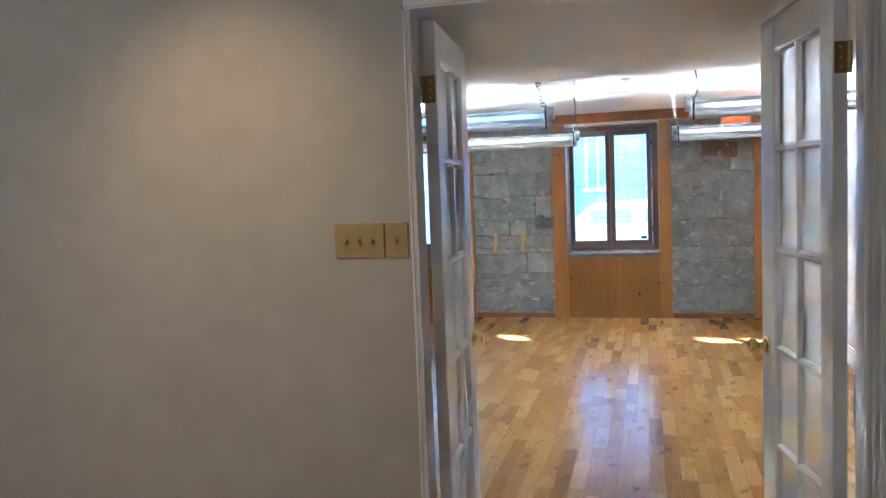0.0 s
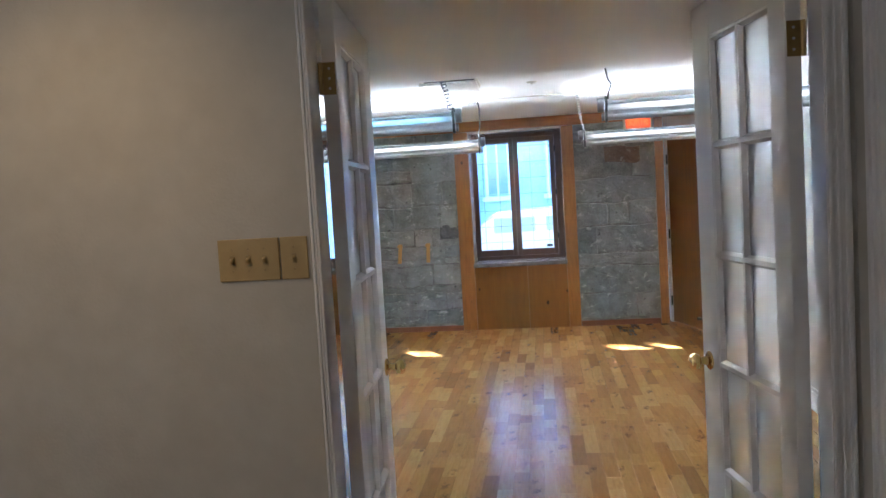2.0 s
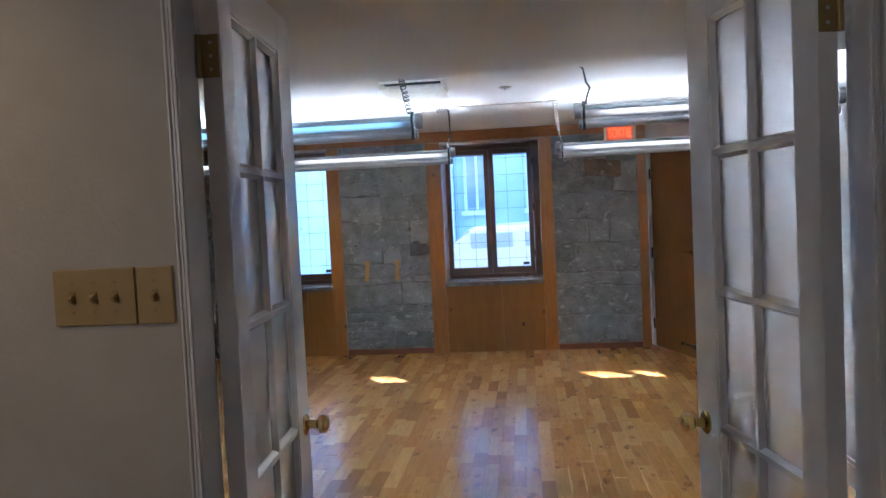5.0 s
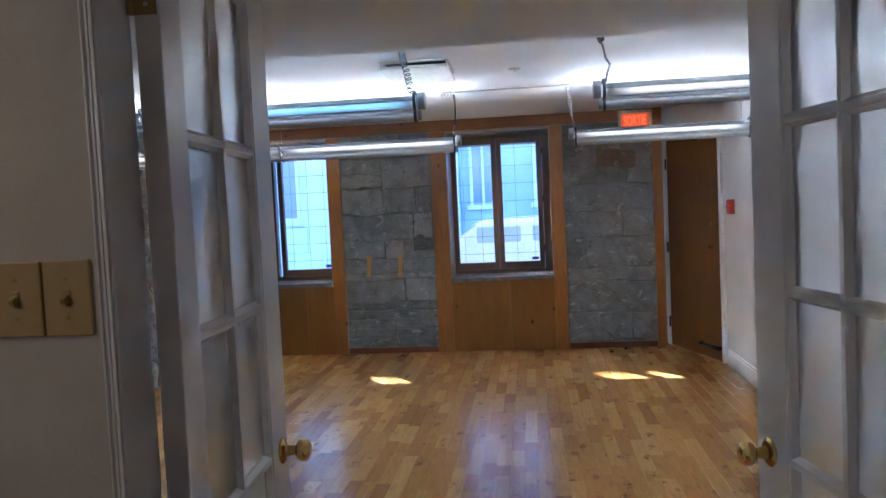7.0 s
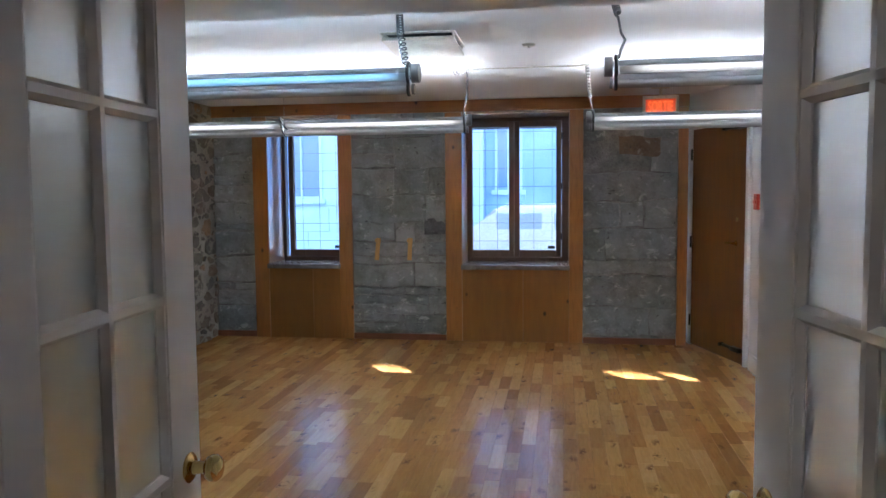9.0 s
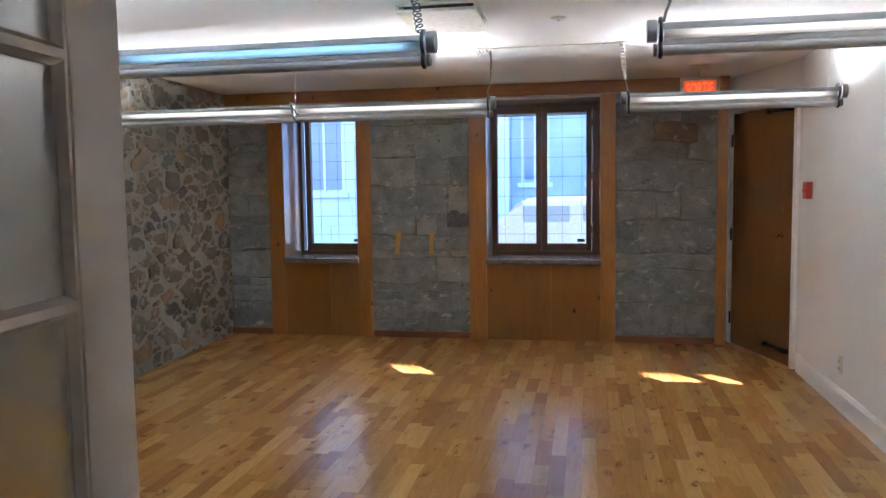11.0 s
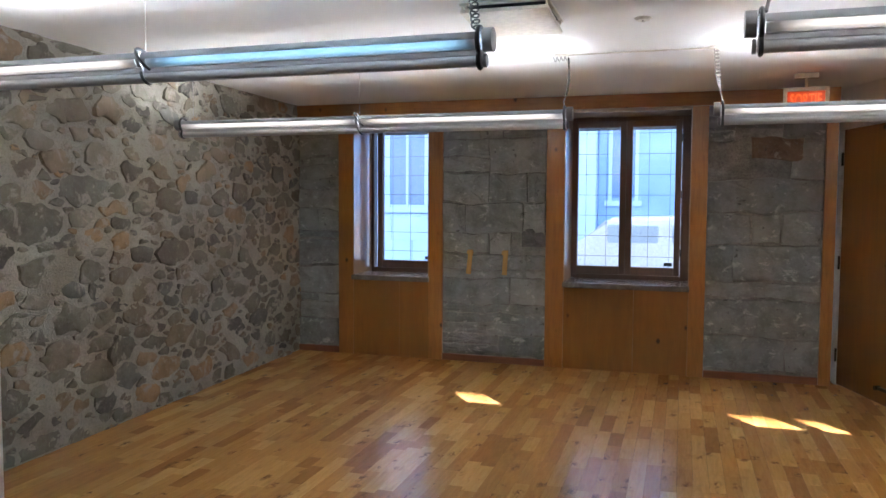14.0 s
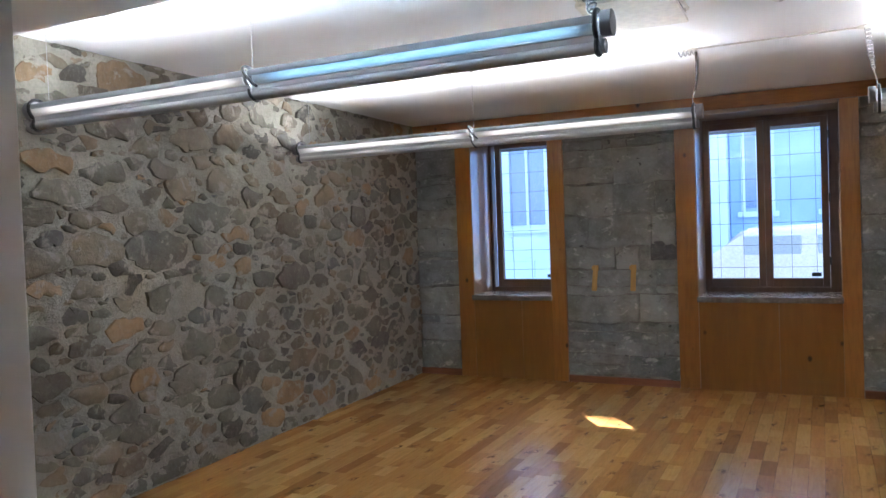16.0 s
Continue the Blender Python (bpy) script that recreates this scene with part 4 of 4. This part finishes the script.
def block(bm, x0, x1, z0, z1, proud, yf, cham=0.006):
    """A rough-faced block: chamfered, with wandering edges and a slightly hollow face."""
    def wob():
        return rnd.uniform(-0.008, 0.008)
    n = max(3, int((x1 - x0) / 0.06))
    ring = []
    for i in range(n):
        ring.append((x0 + (x1 - x0) * i / n, z0))
    ring += [(x1, z0), (x1, (z0 + z1) / 2)]
    for i in range(n):
        ring.append((x1 - (x1 - x0) * i / n, z1))
    ring += [(x0, z1), (x0, (z0 + z1) / 2)]
    ring = [(x + wob(), z + wob() + 0.030 * noise.noise(Vector((x * 2.8, z * 4.0, 0.0)))) for x, z in ring]
    lean = rnd.uniform(-0.02, 0.02)
    cx, cz = (x0 + x1) / 2, (z0 + z1) / 2
    back = [bm.verts.new((x, yf + 0.03, z)) for x, z in ring]
    edge = [bm.verts.new((x, yf - proud * 0.35, z)) for x, z in ring]
    face = [bm.verts.new((x + math.copysign(cham, cx - x) + wob() * 0.5, yf - proud + wob() * 0.6 + lean * (z - cz), z + math.copysign(cham, cz - z))) for x, z in ring]
    k = len(ring)
    for i in range(k):
        j = (i + 1) % k
        bm.faces.new((back[i], back[j], edge[j], edge[i]))
        bm.faces.new((edge[i], edge[j], face[j], face[i]))
    mid = [bm.verts.new((cx + (v.co.x - cx) * rnd.uniform(0.5, 0.8), yf - proud - rnd.uniform(-0.005, 0.008), cz + (v.co.z - cz) * rnd.uniform(0.45, 0.75))) for v in face]
    c = bm.verts.new((cx + wob() * 3, yf - proud - rnd.uniform(-0.002, 0.005), cz))
    for i in range(k):
        j = (i + 1) % k
        bm.faces.new((face[i], face[j], mid[j], mid[i]))
        bm.faces.new((mid[i], mid[j], c))
    return bm


SPECIAL = ((1.525, 1.925, 1.865, 2.05, M_BROWNSTONE), (-0.42, -0.20, 1.10, 1.26, M_DARKSTONE))
for a, b in PANELS:
    z = 0.066
    while z < 2.36:
        h = rnd.choice((0.08, 0.15, 0.20, 0.24, 0.28, 0.31))
        z1 = z + h if 2.365 - z - h > 0.10 else 2.365
        x = a
        while x < b - 0.01:
            w = rnd.choice((0.22, 0.36, 0.45, 0.55, 0.65, 0.8))
            x1 = x + w if b - x - w > 0.12 else b
            pieces = [(x, x1, z, z1)]
            if h > 0.19 and rnd.random() < 0.12:
                zm = z + (z1 - z) * rnd.uniform(0.4, 0.6)
                pieces = [(x, x1, z, zm), (x, x1, zm, z1)]
            for p in pieces:
                cxm, czm = (p[0] + p[1]) / 2, (p[2] + p[3]) / 2
                if any(s[0] - 0.03 < cxm < s[1] + 0.03 and s[2] - 0.03 < czm < s[3] + 0.03 for s in SPECIAL):
                    continue
                g = rnd.choice((0.0015, 0.002, 0.003, 0.005, 0.008))
                gz = rnd.choice((0.002, 0.004, 0.009, 0.019))
                part("stone", block(bmesh.new(), p[0] + g, p[1] - g, p[2] + gz, p[3] - 0.002, rnd.uniform(0.010, 0.029), YW), M_ASHLAR, wall_n)
            x = x1
        z = z1
for x0, x1, z0, z1, m in SPECIAL:
    part("stone", block(bmesh.new(), x0, x1, z0, z1, 0.024, YW), m, wall_n, "brown stone" if m is M_BROWNSTONE else "dark stone")


# ---- fieldstones of the west wall ----
rnd = random.Random(11)
Y0, Y1 = 0.2, 6.46
seeds = []
SX_ = 0.47
for rad, count in ((0.108, 18), (0.085, 60), (0.064, 190), (0.046, 400), (0.031, 480), (0.020, 320)):
    made = 0
    for _ in range(6000):
        if made >= count:
            break
        y, z = rnd.uniform(Y0, Y1), rnd.uniform(0.0, CEIL)
        r = rad * rnd.uniform(0.85, 1.15)
        if all(((y - s[0]) * SX_) ** 2 + (z - s[1]) ** 2 > (0.90 * (r + s[2])) ** 2 for s in seeds):
            seeds.append((y, z, r))
            made += 1


def cell(i):
    """The power cell of seed i, clipped by its neighbours, in (y, z)."""
    y, z, r = seeds[i]
    poly = [(y + 2.1 * 1.9 * r * math.cos(2 * math.pi * k / 14), z + 1.9 * r * math.sin(2 * math.pi * k / 14)) for k in range(14)]
    for j, (u, v, s) in enumerate(seeds):
        if j == i or abs(u - y) > 0.6 or abs(v - z) > 0.6:
            continue
        dy, dz = (u - y) * SX_ * SX_, v - z
        d2 = ((u - y) * SX_) ** 2 + (v - z) ** 2
        lim = (d2 + r * r - s * s) / 2
        out = []
        for k in range(len(poly)):
            p, q = poly[k], poly[(k + 1) % len(poly)]
            fp = (p[0] - y) * dy + (p[1] - z) * dz - lim
            fq = (q[0] - y) * dy + (q[1] - z) * dz - lim
            if fp <= 0:
                out.append(p)
            if (fp < 0) != (fq < 0) and fp != fq:
                t = fp / (fp - fq)
                out.append((p[0] + (q[0] - p[0]) * t, p[1] + (q[1] - p[1]) * t))
        poly = out
        if len(poly) < 3:
            return None
    return poly


def resample(poly, n):
    """Evenly spaced points on a corner-cut polygon."""
    for _ in range(1):
        cut = []
        for k in range(len(poly)):
            p, q = poly[k], poly[(k + 1) % len(poly)]
            cut += [(p[0] * 0.88 + q[0] * 0.12, p[1] * 0.88 + q[1] * 0.12), (p[0] * 0.12 + q[0] * 0.88, p[1] * 0.12 + q[1] * 0.88)]
        poly = cut
    seg = [math.dist(poly[k], poly[(k + 1) % len(poly)]) for k in range(len(poly))]
    total, out, k, run = sum(seg), [], 0, 0.0
    for i in range(n):
        want = total * i / n
        while run + seg[k] < want:
            run += seg[k]
            k += 1
        t = (want - run) / max(seg[k], 1e-9)
        p, q = poly[k], poly[(k + 1) % len(poly)]
        out.append((p[0] + (q[0] - p[0]) * t, p[1] + (q[1] - p[1]) * t))
    return out


def fieldstone(bm, i):
    poly = cell(i)
    if not poly:
        return False
    y, z, r = seeds[i]
    cy, cz = sum(p[0] for p in poly) / len(poly), sum(p[1] for p in poly) / len(poly)
    gap = rnd.choice((0.002, 0.004, 0.006, 0.009, 0.013))
    n = 22 if r > 0.06 else 14
    pts = resample(poly, n)
    ring = []
    ra, rb, turn, power = r * rnd.uniform(1.4, 3.4), r * rnd.uniform(0.8, 1.5), rnd.gauss(0.0, 0.30), rnd.uniform(2.2, 6.0)
    for p in pts:
        d = math.hypot(p[0] - cy, p[1] - cz)
        ang = math.atan2(p[1] - cz, p[0] - cy) - turn
        own = (abs(math.cos(ang) / ra) ** power + abs(math.sin(ang) / rb) ** power) ** (-1 / power)
        f = max(0.3, min(d - gap, own) / max(d, 0.001)) * rnd.uniform(0.94, 1.03)
        wob = noise.noise_vector(Vector((p[0] * 9, p[1] * 9, i * 3.1))) * min(0.048, d * 0.46) + noise.noise_vector(Vector((p[0] * 38, p[1] * 38, i * 1.7))) * min(0.012, d * 0.14)
        ring.append((cy + (p[0] - cy) * f + wob.x, min(CEIL - 0.012, max(0.012, cz + (p[1] - cz) * f + wob.y))))
    h = rnd.uniform(0.005, 0.019) * (0.75 + r * 4)
    tilt_y, tilt_z = rnd.uniform(-0.12, 0.12), rnd.uniform(-0.12, 0.12)
    rings = []
    for f, d in ((1.0, -0.012), (0.96, h * 0.66), (0.76, h * 0.98)):
        rr = []
        for a, b in ring:
            yy, zz = cy + (a - cy) * f, cz + (b - cz) * f
            x = west_x(yy) + d + ((yy - cy) * tilt_y + (zz - cz) * tilt_z) * (d > 0) + (rnd.uniform(-0.003, 0.003) if d > 0 else 0)
            rr.append(bm.verts.new((x, yy, zz)))
        rings.append(rr)
    for a, b in zip(rings, rings[1:]):
        for k in range(n):
            bm.faces.new((a[k], a[(k + 1) % n], b[(k + 1) % n], b[k]))
    c = bm.verts.new((west_x(cy) + h * rnd.uniform(0.9, 1.1), cy, cz))
    for k in range(n):
        bm.faces.new((rings[-1][k], rings[-1][(k + 1) % n], c))
    return True


# uneven mortar coat, thicker in places and lapping over the edges of the stones
bm = bmesh.new()
NY, NZ = 430, 180
grid = []
for i in range(NY + 1):
    col_ = []
    for j in range(NZ + 1):
        y, z = Y0 + (Y1 - Y0) * i / NY, 0.002 + (CEIL - 0.004) * j / NZ
        d = 0.003 + 0.010 * noise.noise(Vector((y * 3.1, z * 3.9, 7.0))) + 0.009 * noise.noise(Vector((y * 11, z * 14, 2.0))) + 0.005 * noise.noise(Vector((y * 30, z * 34, 4.0))) + 0.002 * noise.noise(Vector((y * 80, z * 80, 4.0)))
        col_.append(bm.verts.new((west_x(y) + max(0.0015, d), y, z)))
    grid.append(col_)
for i in range(NY):
    for j in range(NZ):
        bm.faces.new((grid[i][j], grid[i + 1][j], grid[i + 1][j + 1], grid[i][j + 1]))
part("mortar", bm, M_MORTAR, wall_w, "pale smeared mortar coat", True)
rest = bmesh.new()
picked = 0
for i in sorted(range(len(seeds)), key=lambda q: -seeds[q][2]):
    if picked < 300 and 1.2 < seeds[i][0]:
        bm = bmesh.new()
        if fieldstone(bm, i):
            part("stone", bm, M_RUBBLE, wall_w, "", True)
            picked += 1
        else:
            bm.free()
    else:
        fieldstone(rest, i)
tagged(part("small_stones", rest, M_RUBBLE_REST, wall_w, "small stones between the larger ones", True), kind="stuff")

# ---- floor planks ----
rnd = random.Random(3)
PW = 0.083
LENS = (0.18, 0.28, 0.40, 0.55, 0.75)


def plank_mesh(length):
    bm = bmesh.new()
    g, e = 0.0002, 0.0005
    x0, x1, y0, y1 = g, PW - g, g, length - g
    lo = [bm.verts.new(p) for p in ((x0, y0, -0.012), (x1, y0, -0.012), (x1, y1, -0.012), (x0, y1, -0.012))]
    md = [bm.verts.new(p) for p in ((x0, y0, -e), (x1, y0, -e), (x1, y1, -e), (x0, y1, -e))]
    hi = [bm.verts.new(p) for p in ((x0 + e, y0 + e, 0), (x1 - e, y0 + e, 0), (x1 - e, y1 - e, 0), (x0 + e, y1 - e, 0))]
    for a, b in ((lo, md), (md, hi)):
        for k in range(4):
            bm.faces.new((a[k], a[(k + 1) % 4], b[(k + 1) % 4], b[k]))
    bm.faces.new(hi)
    return mesh_of("plank", bm, M_PLANK)


shared = {q: plank_mesh(q) for q in LENS}
verts, faces, singles = [], [], 0
x = -3.25
while x < 2.57:
    y = -4.85 - rnd.uniform(0, 0.7)
    while y < 6.52:
        q = rnd.choices(LENS, (2, 3, 4, 3, 2))[0]
        dz, slope = rnd.uniform(-0.0006, 0.0004), rnd.uniform(-0.004, 0.004)
        y0, y1 = max(y, -4.85), min(y + q, 6.98)
        in_room = y1 > -0.45 and -2.8 < x
        in_corridor = y0 < -0.45 and x < 1.62
        if singles < 300 and -1.1 < x < 1.9 and 0.75 < y < 3.6:
            ob = new("plank", shared[q])
            ob.parent = floor
            ob.matrix_world = pose(x, y, dz, 0, math.degrees(slope) * 0.5, 0)
            singles += 1
        elif y1 - y0 > 0.01 and (in_room or in_corridor):
            g, e = 0.0002, 0.0005
            o = len(verts)
            za, zb = dz - slope * PW / 2, dz + slope * PW / 2
            for sx, sy in ((x + g, y0 + g), (x + PW - g, y0 + g), (x + PW - g, y1 - g), (x + g, y1 - g)):
                verts.append((sx, sy, -0.012))
            for sx, sy, sz in ((x + g + e, y0 + g + e, za), (x + PW - g - e, y0 + g + e, zb), (x + PW - g - e, y1 - g - e, zb), (x + g + e, y1 - g - e, za)):
                verts.append((sx, sy, sz))
            for k in range(4):
                faces.append((o + k, o + (k + 1) % 4, o + 4 + (k + 1) % 4, o + 4 + k))
            faces.append((o + 4, o + 5, o + 6, o + 7))
        y += q
    x += PW
me = bpy.data.meshes.new("planks")
me.from_pydata(verts, [], faces)
me.materials.append(M_PLANK_REST)
planks = tagged(new("planks", me), "honey-coloured hardwood strips", kind="stuff")
planks.parent = floor
